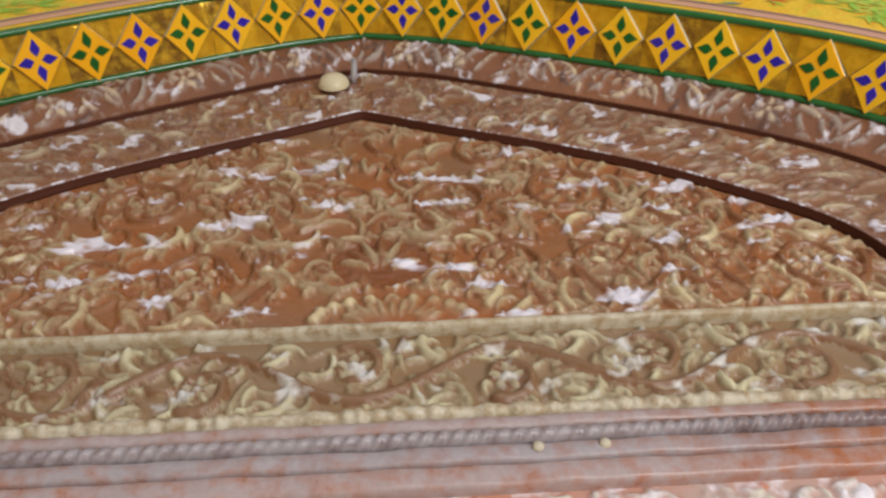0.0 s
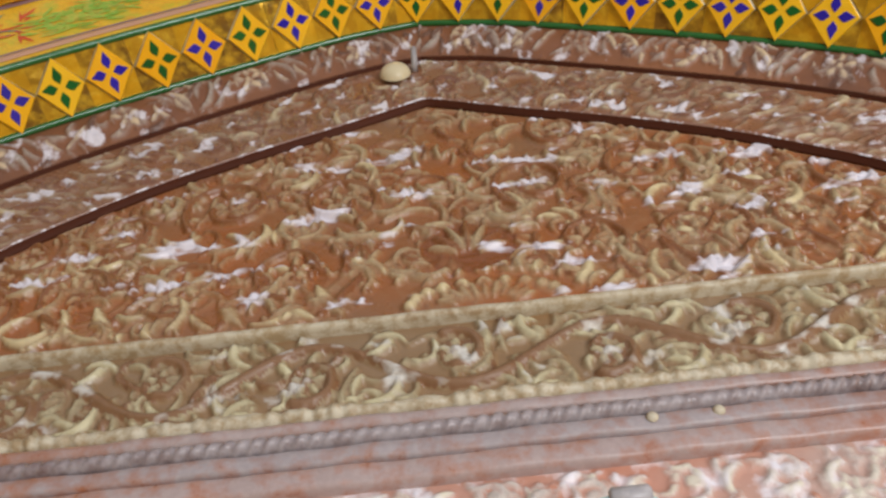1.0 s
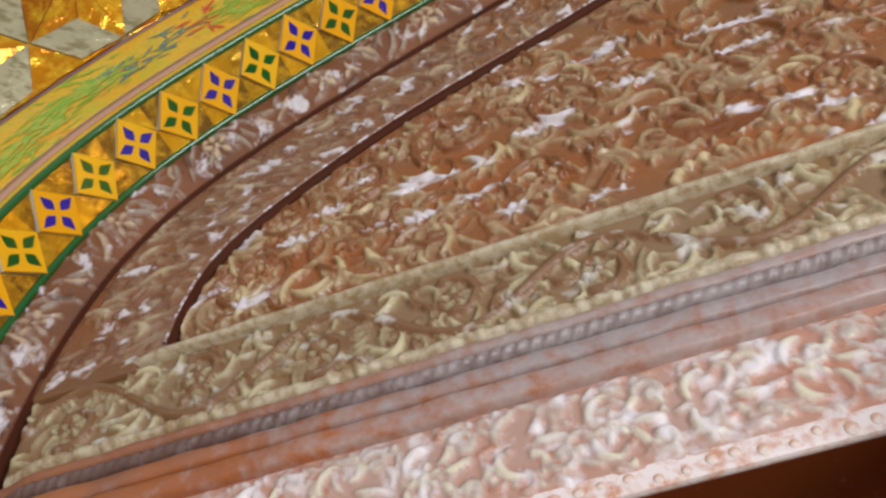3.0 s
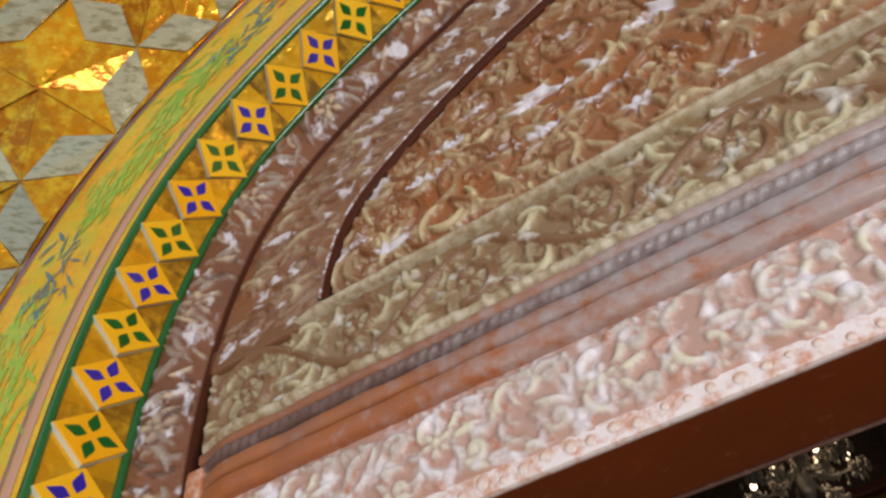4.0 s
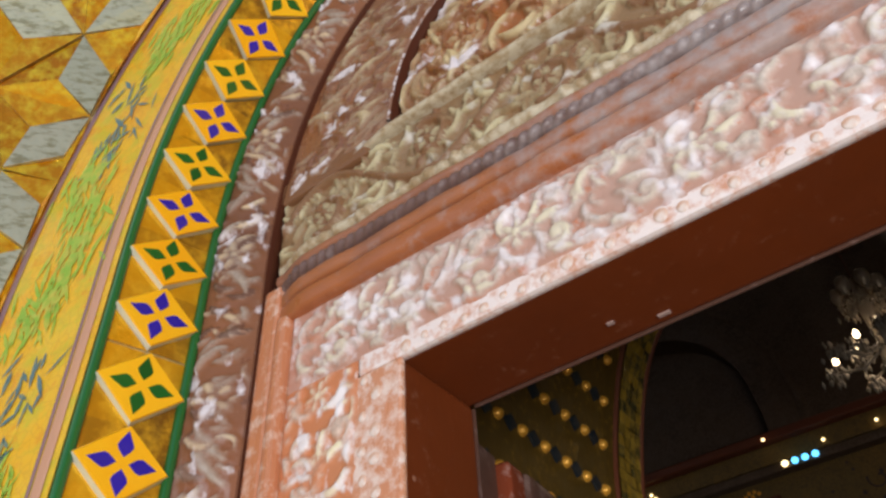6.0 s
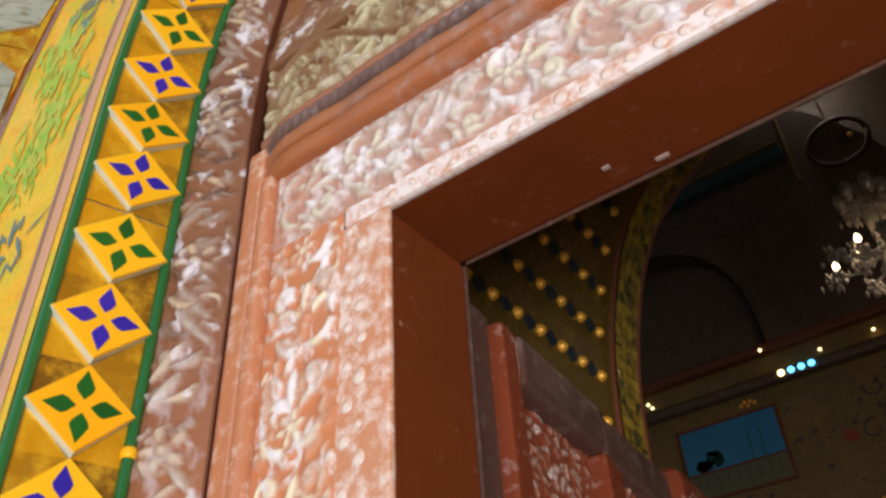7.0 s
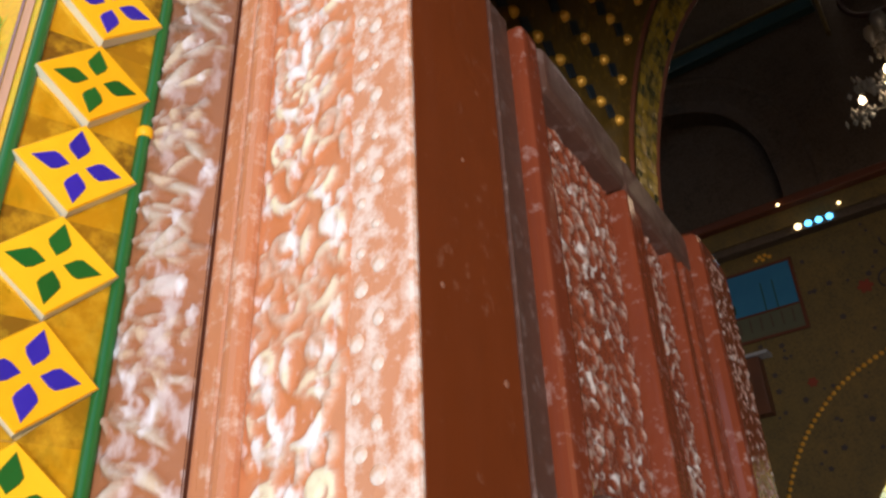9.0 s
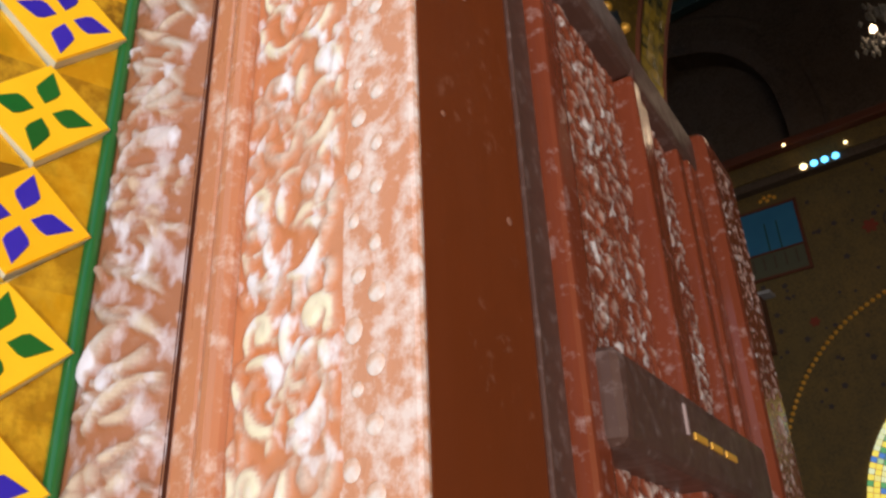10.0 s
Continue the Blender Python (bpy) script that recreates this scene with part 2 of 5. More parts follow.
M_MAUVE = mat_paint("mauve_line_paint", (0.26, 0.15, 0.20), (0.34, 0.20, 0.16), None, 0.4)
M_RED = mat_paint("red_flower_paint", (0.75, 0.08, 0.03), (0.70, 0.14, 0.04), None, 0.4)
M_FLAKE = mat_paint("bare_flake", (0.44, 0.30, 0.26), (0.38, 0.25, 0.22), None, 0.6)
M_CERAMIC = mat_paint("cream_ceramic", (0.74, 0.64, 0.42), (0.66, 0.56, 0.36), None, 0.3)
M_STEEL = Nodes("shackle_steel", 0.32, 0.35).m
M_STEEL.node_tree.nodes["Principled BSDF"].inputs["Base Color"].default_value = (0.66, 0.86, 0.88, 1)
M_BRASS = Nodes("lock_brass", 0.28, 1.0).m
M_BRASS.node_tree.nodes["Principled BSDF"].inputs["Base Color"].default_value = (0.62, 0.34, 0.09, 1)
M_GREYSTEEL = mat_paint("dull_steel", (0.42, 0.40, 0.40), (0.36, 0.33, 0.33), (0.5, 0.46, 0.46), 0.35)
M_IRON = mat_paint("rusty_iron", (0.16, 0.055, 0.025), (0.10, 0.04, 0.022), None, 0.5)
# for the unseen porch shell, dulled to reduce bounced light on the carving
M_PORCH = mat_paint("porch_plaster", (0.30, 0.25, 0.17), (0.26, 0.21, 0.14), None, 0.7)
M_STUDWALL = mat_paint("stud_wall_paint", (0.13, 0.070, 0.010), (0.09, 0.052, 0.010), (0.26, 0.14, 0.02), 0.4)
M_STUD = Nodes("gilt_stud", 0.36, 0.35).m
M_STUD.node_tree.nodes["Principled BSDF"].inputs["Base Color"].default_value = (1.0, 0.48, 0.06, 1)
M_DARKBLUE = mat_glass_tile("dark_blue_inlay", (0.006, 0.013, 0.02), (0.008, 0.022, 0.035), 0.45)
M_BANDMOSAIC = mat_facets("band_mosaic", (0.42, 0.25, 0.03), (0.07, 0.07, 0.03), (0.72, 0.44, 0.06), 0.25, 0.3)
M_REDLINE = mat_paint("red_line_paint", (0.16, 0.042, 0.017), (0.13, 0.04, 0.02), None, 0.45)
M_TEAL = mat_paint("dark_teal_paint", (0.03, 0.075, 0.085), (0.04, 0.085, 0.09), (0.07, 0.10, 0.09), 0.4)
M_ROOM = mat_paint("room_ochre_paint", (0.22, 0.13, 0.035), (0.17, 0.11, 0.035), (0.10, 0.07, 0.03), 0.55, (0.5, 0.7))
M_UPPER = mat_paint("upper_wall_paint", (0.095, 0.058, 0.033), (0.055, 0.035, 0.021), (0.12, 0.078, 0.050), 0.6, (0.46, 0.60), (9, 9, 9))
# floor stays out of view; dark stone keeps bounce off the soffit
M_STONE = mat_paint("floor_stone", (0.17, 0.14, 0.11), (0.13, 0.11, 0.09), (0.21, 0.19, 0.16), 0.6)
M_GROUND = mat_paint("dry_ground", (0.38, 0.30, 0.21), (0.30, 0.24, 0.17), None, 0.9)
M_PAINTSKY = mat_paint("painted_sky", (0.03, 0.16, 0.30), (0.045, 0.21, 0.36), None, 0.4)
M_PAINTTREE = mat_paint("painted_tree", (0.02, 0.07, 0.03), (0.03, 0.09, 0.03), None, 0.5)
M_PAINTSTONE = mat_paint("painted_terrace", (0.10, 0.10, 0.06), (0.13, 0.12, 0.07), None, 0.5)
M_FLOWERDARK = mat_paint("dark_painted_flower", (0.05, 0.045, 0.05), (0.08, 0.05, 0.04), None, 0.5)
M_RINGPAINT = mat_paint("dark_red_ring_paint", (0.075, 0.028, 0.016), (0.06, 0.026, 0.018), None, 0.6)
M_SCUFF = mat_paint("scuffed_red_paint", (0.27, 0.115, 0.07), (0.24, 0.09, 0.05), None, 0.5)
M_FLOWERRED = mat_paint("red_painted_flower", (0.30, 0.04, 0.02), (0.24, 0.05, 0.02), None, 0.5)


def glow(name, colour, strength):
    k = Nodes(name, 0.4)
    k.colour(colour)
    k.b.inputs["Emission Color"].default_value = (*colour, 1)
    k.b.inputs["Emission Strength"].default_value = strength
    return k.m


M_LED = glow("led_blue", (0.12, 0.55, 1.0), 2.6)
M_LEDWARM = glow("led_warm", (1.0, 0.80, 0.40), 3.0)
M_BULB = glow("chandelier_bulb", (1.0, 0.74, 0.46), 7.0)
M_WINDOW = glow("window_daylight", (0.92, 0.96, 1.0), 3.0)
M_LAMPGLASS = Nodes("chandelier_glass", 0.35).m
M_LAMPGLASS.node_tree.nodes["Principled BSDF"].inputs["Base Color"].default_value = (0.36, 0.31, 0.25, 1)
M_LAMPGLASS.node_tree.nodes["Principled BSDF"].inputs["Transmission Weight"].default_value = 0.35


# ---- mesh helpers ----
def mesh_from(name, verts, faces, mat, smooth=True, relief=None, tint=None):
    me = bpy.data.meshes.new(name)
    me.from_pydata([tuple(v) for v in verts], [], [tuple(f) for f in faces])
    me.materials.append(mat)
    if smooth:
        me.polygons.foreach_set("use_smooth", [True] * len(me.polygons))
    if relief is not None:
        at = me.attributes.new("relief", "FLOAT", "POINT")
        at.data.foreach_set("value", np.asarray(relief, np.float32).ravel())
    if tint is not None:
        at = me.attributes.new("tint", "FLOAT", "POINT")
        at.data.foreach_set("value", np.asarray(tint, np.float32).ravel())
    me.update()
    return me


def put(name, me, parent=None, label="", m=None):
    ob = new(name, me)
    if parent is not None:
        ob.parent = parent
    if m is not None:
        ob.matrix_basis = m
    if label:
        ob["label"] = label
    return ob


def thing(name, label, category, group="", kind="", at=(0, 0, 0)):
    ob = new(name)
    ob.location = at
    return tagged(ob, label, category, group, kind)


def grid_faces(nu, nv, flip=False):
    i, j = np.meshgrid(np.arange(nu - 1), np.arange(nv - 1), indexing="ij")
    a = (i * nv + j).ravel()
    f = np.stack([a, a + 1, a + nv + 1, a + nv], 1)
    return (f[:, ::-1] if flip else f).tolist()


def box_mesh(name, size, mat, bevel=0.003, seg=2):
    bm = bmesh.new()
    bmesh.ops.create_cube(bm, size=1.0, matrix=Matrix.Diagonal((*size, 1)))
    if bevel:
        bmesh.ops.bevel(bm, geom=bm.edges[:], offset=bevel, segments=seg, affect="EDGES", profile=0.6)
    me = bpy.data.meshes.new(name)
    bm.to_mesh(me)
    bm.free()
    me.materials.append(mat)
    return me


def box(name, x0, x1, y0, y1, z0, z1, mat, parent=None, label="", bevel=0.003):
    """A box with softened edges between the given faces."""
    me = box_mesh(name, (x1 - x0, y1 - y0, z1 - z0), mat, bevel)
    return put(name, me, parent, label, Matrix.Translation(((x0 + x1) / 2, (y0 + y1) / 2, (z0 + z1) / 2)))


def dome_mesh(name, r, h, mat, n=12, rings=4):
    """A bead that stands out along -y."""
    verts, faces = [(0, -h, 0)], []
    for k in range(1, rings + 1):
        a = k / rings * math.pi / 2
        verts += [(r * math.sin(a) * math.cos(2 * math.pi * i / n), -h * math.cos(a), r * math.sin(a) * math.sin(2 * math.pi * i / n)) for i in range(n)]
    faces += [(0, 1 + i, 1 + (i + 1) % n) for i in range(n)]
    for k in range(rings - 1):
        o = 1 + k * n
        faces += [(o + i, o + n + i, o + n + (i + 1) % n, o + (i + 1) % n) for i in range(n)]
    return mesh_from(name, verts, faces, mat)


def tube_mesh(name, pts, r, mat, n=10, closed=False):
    """A round rod along points; r is a number or one per point."""
    P = np.array(pts, float)
    rr = np.full(len(P), r) if np.isscalar(r) else np.array(r)
    T = np.gradient(P, axis=0)
    T /= np.linalg.norm(T, axis=1)[:, None]
    ref = np.array((0.0, 1.0, 0.0)) if abs(T[0][1]) < 0.9 else np.array((1.0, 0.0, 0.0))
    verts = []
    for p, t, q in zip(P, T, rr):
        ref = ref - t * (ref @ t)
        ref = ref / np.linalg.norm(ref)
        b = np.cross(t, ref)
        verts += [p + q * (math.cos(a) * ref + math.sin(a) * b) for a in np.linspace(0, 2 * math.pi, n, endpoint=False)]
    faces = []
    for k in range(len(P) - 1):
        faces += [(k * n + i, k * n + (i + 1) % n, (k + 1) * n + (i + 1) % n, (k + 1) * n + i) for i in range(n)]
    faces += [tuple(range(n - 1, -1, -1)), tuple(range((len(P) - 1) * n, len(P) * n))]
    return mesh_from(name, verts, faces, mat)


# ---- arch curves: paths in x, z from the left foot over the apex to the right foot ----
def smooth_half(knots, step=0.006):
    """A smooth line through knots (x, z), from the foot to the apex."""
    K = np.array(knots, float)
    K = np.vstack([2 * K[0] - K[1], K, 2 * K[-1] - K[-2]])
    c = np.concatenate([[0], np.cumsum(np.linalg.norm(np.diff(K, axis=0), axis=1))])
    out = []
    for i in range(1, len(K) - 2):
        d = c[i + 1] - c[i]
        m0, m1 = (K[i + 1] - K[i - 1]) / (c[i + 1] - c[i - 1]) * d, (K[i + 2] - K[i]) / (c[i + 2] - c[i]) * d
        for u in np.linspace(0, 1, max(2, int(d / step)), endpoint=False):
            h1, h2 = 2 * u ** 3 - 3 * u * u + 1, u ** 3 - 2 * u * u + u
            out.append(h1 * K[i] + h2 * m0 + (1 - h1) * K[i + 1] + (u ** 3 - u * u) * m1)
    out.append(K[-2])
    return np.array(out)


class Arch:
    """A symmetric arch line with arc length, place and outward normal."""

    def __init__(self, knots):
        half = smooth_half(knots)
        right = half * (1, 1)
        left = half * (-1, 1)
        self.p = np.vstack([left, right[::-1][1:]])
        self.s = np.concatenate([[0], np.cumsum(np.linalg.norm(np.diff(self.p, axis=0), axis=1))])
        t = np.gradient(self.p, axis=0)
        t /= np.linalg.norm(t, axis=1)[:, None]
        self.n = np.stack([-t[:, 1], t[:, 0]], 1)
        self.mid = self.s[len(half) - 1]

    def at(self, s):
        s = np.asarray(s, float)
        x, z = np.interp(s, self.s, self.p[:, 0]), np.interp(s, self.s, self.p[:, 1])
        nx, nz = np.interp(s, self.s, self.n[:, 0]), np.interp(s, self.s, self.n[:, 1])
        q = np.hypot(nx, nz)
        return x, z, nx / q, nz / q

    def place(self, s, off, y):
        x, z, nx, nz = self.at(s)
        return np.stack([x + nx * off, np.broadcast_to(y, np.shape(x)) + 0 * x, z + nz * off], -1)

    def s_of_height(self, z):
        k = len(self.p) // 2
        return float(np.interp(z, self.p[:k, 1], self.s[:k]))


FOOT = 0.0
WALL_ARCH = Arch([(0.70, FOOT), (0.70, 1.0), (0.70, 1.9), (0.70, 2.10), (0.70, 2.19), (0.692, 2.28), (0.674, 2.36), (0.643, 2.44), (0.60, 2.505),
                  (0.55, 2.555), (0.485, 2.602), (0.40, 2.652), (0.30, 2.703), (0.20, 2.750), (0.10, 2.793), (0.0, 2.818)])
INNER_ARCH = Arch([(0.502, 2.262), (0.494, 2.31), (0.474, 2.362), (0.44, 2.402), (0.38, 2.449), (0.30, 2.501), (0.20, 2.551), (0.10, 2.594), (0.0, 2.640)])
ROOM_ARCH = Arch([(0.645, FOOT), (0.645, 1.0), (0.645, 2.0), (0.642, 2.11), (0.632, 2.22), (0.605, 2.335), (0.575, 2.413), (0.538, 2.470), (0.48, 2.525),
                  (0.41, 2.567), (0.325, 2.605), (0.16, 2.665), (0.0, 2.715)])


def sweep(name, arch, section, mat, s0=None, s1=None, step=0.012, closed=False, smooth=True):
    """A section of (offset, y) drawn along an arch."""
    s0, s1 = 0.0 if s0 is None else s0, arch.s[-1] if s1 is None else s1
    S = np.linspace(s0, s1, max(2, int((s1 - s0) / step)))
    sec = list(section) + ([section[0]] if closed else [])
    V = np.stack([arch.place(S, o, y) for o, y in sec], 1).reshape(-1, 3)
    return mesh_from(name, V, grid_faces(len(S), len(sec)), mat, smooth)


# ---- carved relief ----
class Relief:
    """A height field of carved strokes, w by h metres."""

    def __init__(self, w, h, res, seed):
        self.w, self.h, self.res = w, h, res
        self.nx, self.nz = int(w / res) + 1, int(h / res) + 1
        self.a = np.zeros((self.nx, self.nz))
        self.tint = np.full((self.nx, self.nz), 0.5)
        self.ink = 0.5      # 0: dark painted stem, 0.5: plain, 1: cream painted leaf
        self.r = random.Random(seed)

    def dab(self, x, z, r, hgt):
        i0, i1 = max(0, int((x - r) / self.res)), min(self.nx, int((x + r) / self.res) + 2)
        j0, j1 = max(0, int((z - r) / self.res)), min(self.nz, int((z + r) / self.res) + 2)
        if i0 >= i1 or j0 >= j1:
            return
        X, Z = np.arange(i0, i1)[:, None] * self.res - x, np.arange(j0, j1)[None] * self.res - z
        d = np.clip(1 - (X * X + Z * Z) / (r * r), 0, None)
        up_ = hgt * np.sqrt(d)
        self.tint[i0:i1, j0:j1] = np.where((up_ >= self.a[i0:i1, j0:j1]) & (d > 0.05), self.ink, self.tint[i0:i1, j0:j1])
        self.a[i0:i1, j0:j1] = np.maximum(self.a[i0:i1, j0:j1], up_)

    def clear(self, x, z, rx, rz, ink):
        """Level an oval of the ground before a large form is cut there."""
        X, Z = np.arange(self.nx)[:, None] * self.res - x, np.arange(self.nz)[None] * self.res - z
        inside = (X / rx) ** 2 + (Z / rz) ** 2 < 1
        self.a[inside] *= 0.25
        self.tint[inside] = ink

    def trench(self, x, z, r):
        """Cut the ground down round a form, so that it stands clear of what it overlaps."""
        i0, i1 = max(0, int((x - r) / self.res)), min(self.nx, int((x + r) / self.res) + 2)
        j0, j1 = max(0, int((z - r) / self.res)), min(self.nz, int((z + r) / self.res) + 2)
        if i0 >= i1 or j0 >= j1:
            return
        X, Z = np.arange(i0, i1)[:, None] * self.res - x, np.arange(j0, j1)[None] * self.res - z
        d = np.sqrt(X * X + Z * Z) / r
        self.a[i0:i1, j0:j1] = np.minimum(self.a[i0:i1, j0:j1], np.clip((d - 0.66) / 0.34, 0.0, 1.0) + 0.12)

    def stroke(self, pts, r, hgt=1.0):
        P = np.array(pts, float)
        rr = np.full(len(P), r) if np.isscalar(r) else np.array(r, float)
        L = np.concatenate([[0], np.cumsum(np.linalg.norm(np.diff(P, axis=0), axis=1))])
        for s in np.arange(0, L[-1], self.res * 1.6):
            q = float(np.interp(s, L, rr))
            if q > self.res * 0.5:
                self.trench(float(np.interp(s, L, P[:, 0])), float(np.interp(s, L, P[:, 1])), q + self.res * 1.1)
        for s in np.arange(0, L[-1], self.res * 0.9):
            q = float(np.interp(s, L, rr))
            if q > self.res * 0.5:
                self.dab(float(np.interp(s, L, P[:, 0])), float(np.interp(s, L, P[:, 1])), q, hgt)

    def spiral(self, x, z, r, a0, turns, way, wide, hgt=1.0):
        u = np.linspace(0, 1, 26)
        a, q = a0 + way * turns * 2 * math.pi * u, r * (1 - 0.82 * u)
        self.stroke(np.stack([x + q * np.cos(a), z + q * np.sin(a)], 1), wide * (1 - 0.25 * u), hgt)
        self.dab(x, z, wide * 1.5, hgt)

    def leaf(self, x, z, a, length, wide, hgt=1.0, bend=0.5):
        u = np.linspace(0, 1, 9)
        b = a + bend * (u - 0.3)
        px = x + np.concatenate([[0], np.cumsum(np.cos(b[:-1]))]) * length / 8
        pz = z + np.concatenate([[0], np.cumsum(np.sin(b[:-1]))]) * length / 8
        self.stroke(np.stack([px, pz], 1), wide * np.sin(math.pi * np.clip(u * 0.92 + 0.06, 0, 1)) ** 0.7, hgt)

    def curls(self, count, long, wide, inks, x=(0, 1), z=(0, 1), lean=None):
        """Many thin carved tendrils, bent like hooks."""
        for _ in range(count):
            self.ink = self.r.choice(inks)
            n, L = 8, self.r.uniform(0.6, 1.3) * long
            a0 = self.r.uniform(0, 6.28) if lean is None else lean + self.r.gauss(0, 0.45)
            b = a0 + self.r.choice((-1, 1)) * self.r.uniform(0.6, 3.4) * np.linspace(0, 1, n) ** 1.4
            px = self.r.uniform(*x) * self.w + np.concatenate([[0], np.cumsum(np.cos(b[:-1]))]) * L / n
            pz = self.r.uniform(*z) * self.h + np.concatenate([[0], np.cumsum(np.sin(b[:-1]))]) * L / n
            q = self.r.uniform(0.8, 1.25) * wide
            self.stroke(np.stack([px, pz], 1), q * np.array([0.5, 0.85, 1, 1, 0.95, 0.85, 0.75, 0.6]), self.r.uniform(0.7, 1.0))

    def rosette(self, x, z, r, petals, hgt=1.0):
        self.dab(x, z, r * 0.34, hgt)
        for k in range(petals):
            a = 2 * math.pi * k / petals + 0.3
            self.leaf(x + 0.35 * r * math.cos(a), z + 0.35 * r * math.sin(a), a, r * 0.7, r * 0.26, hgt * 0.9, 0.2)

    def filler(self, count, r0, r1, hgt):
        for _ in range(count):
            self.ink = self.r.choice((0.2, 0.5, 0.5, 0.9))
            self.leaf(self.r.uniform(0, self.w), self.r.uniform(0, self.h), self.r.uniform(0, 6.28), self.r.uniform(2, 4) * r0, self.r.uniform(r0, r1), hgt * self.r.uniform(0.5, 1), self.r.uniform(-1.5, 1.5))

    def done(self, worn=0.25):
        """Soften, and wear some parts down."""
        a = self.a
        for _ in range(1):
            p = np.pad(a, 1, mode="edge")
            a = (p[1:-1, 1:-1] * 4 + p[:-2, 1:-1] + p[2:, 1:-1] + p[1:-1, :-2] + p[1:-1, 2:]) / 8
        x, z = np.arange(self.nx)[:, None] * self.res, np.arange(self.nz)[None] * self.res
        edge = np.minimum(np.minimum(x, self.w - x), np.minimum(z, self.h - z))
        a = a * np.clip(edge / (2.2 * self.res), 0, 1)
        wear = 1 - worn * (0.5 + 0.5 * np.sin(x * 31 + 2 * np.sin(z * 47)) * np.sin(z * 39 + x * 13))
        return a * wear


def sample(a, res, x, z):
    i = np.clip(x / res, 0, a.shape[0] - 1.001)
    j = np.clip(z / res, 0, a.shape[1] - 1.001)
    i0, j0 = i.astype(int), j.astype(int)
    u, v = i - i0, j - j0
    return a[i0, j0] * (1 - u) * (1 - v) + a[i0 + 1, j0] * u * (1 - v) + a[i0, j0 + 1] * (1 - u) * v + a[i0 + 1, j0 + 1] * u * v


def scroll_relief(w, h, res, seed, wave):
    """A running vine with curls in its bends."""
    R = Relief(w, h, res, seed)
    R.curls(int(w * h * 3300), 0.040, 0.0036, (0.1, 0.4, 0.55, 0.7, 0.95))
    x = np.arange(-0.02, w + 0.02, 0.004)
    amp = h * 0.33
    R.ink = 0.0
    R.stroke(np.stack([x, h / 2 + amp * np.sin(2 * math.pi * x / wave) + 0.05 * h * np.sin(x * 23)], 1), h * (0.056 + 0.012 * np.sin(x * 41)))
    k, n = 0, int(w / wave * 2) + 1
    for k in range(n + 1):
        cx, up = (k * 0.5 + 0.25) * wave, 1 if k % 2 == 0 else -1
        cz = h / 2 - up * h * 0.10
        R.ink = 0.05
        R.spiral(cx, cz, h * 0.27, -up * 2.0, 1.25, up, h * 0.06)
        R.ink = 0.7
        R.rosette(cx, cz, h * 0.15, 5, 0.95)
        R.ink = 0.95
        for d in (-1, 1):
            R.leaf(cx + d * wave * 0.2, h / 2 + up * h * 0.16, (0.9 if d > 0 else 2.2) * up, h * 0.5, h * 0.06, 0.95, d * 2.2)
            R.leaf(cx + d * wave * 0.17, h / 2 - up * h * 0.28, (-0.5 if d > 0 else 3.6) * up, h * 0.4, h * 0.05, 0.85, -d * 2.0)
    return R.done(), R.tint


def foliage_relief(w, h, res, seed, pitch):
    """Worn floral carving: facing crescents, volutes and buds in a row on a plain ground."""
    R = Relief(w, h, res, seed)
    R.curls(int(w * h * 5200), 0.022, 0.0030, (0.2, 0.5, 0.6, 0.9))
    for k in range(int(w / pitch) + 1):
        x, c = (k + 0.5) * pitch, h / 2 + h * 0.05 * math.sin(k * 2.3)
        for d in (-1, 1):
            R.ink = R.r.choice((0.6, 0.95, 0.95))
            R.leaf(x - pitch * 0.30, c + d * h * 0.05, d * 1.25, h * 0.42, h * 0.058, 1.0, -d * 2.3)
            R.leaf(x + pitch * 0.02, c + d * h * 0.10, d * 1.0, h * 0.36, h * 0.052, 0.95, d * 2.2)
            R.ink = R.r.choice((0.45, 0.6, 0.95))
            R.spiral(x + pitch * 0.34, c + d * h * 0.24, h * 0.14, d * 2.6 + R.r.uniform(-0.5, 0.5), 1.1, -d, h * 0.046, 0.95)
            R.leaf(x + pitch * R.r.uniform(-0.2, 0.3), h * (0.5 + d * 0.40), R.r.uniform(-0.5, 0.5), h * 0.22, h * 0.05, 0.9, d * 1.2)
        R.ink = 0.95
        R.leaf(x + pitch * 0.10, c, R.r.uniform(-0.25, 0.25), pitch * 0.34, h * 0.060, 1.0, 0.4)
        if k % 2:
            R.rosette(x - pitch * 0.12, c, h * 0.17, 6)
        for _ in range(5):
            R.ink = R.r.choice((0.5, 0.9))
            R.dab(x + R.r.uniform(-0.5, 0.5) * pitch, h * R.r.uniform(0.06, 0.94), R.r.uniform(0.0022, 0.0040), 0.9)
    return R.done(0.35), R.tint


def flat_carving(name, relief, res, depth, mat, x0, z0, y, swap=False, mirror=False):
    """Relief laid on an upright plane that faces -y. swap: it runs upwards."""
    relief, tint = relief
    nx, nz = relief.shape
    X, Z = np.meshgrid(np.arange(nx) * res, np.arange(nz) * res, indexing="ij")
    if swap:
        px, pz = x0 + (Z if not mirror else -Z), z0 + X
    else:
        px, pz = x0 + X, z0 + Z
    V = np.stack([px, y - relief * depth, pz], -1).reshape(-1, 3)
    return mesh_from(name, V, grid_faces(nx, nz, flip=(swap and not mirror) is False), mat, True, relief, tint)


# ---- walls of the porch, doorway and room ----
STEP_IN, STEP_OUT = 0.024, 0.174      # reveal of the arch, width of the gold border
Y_FRAME, Y_FACE, Y_BAND, Y_STAR = -0.03, -0.10, -0.12, -0.52

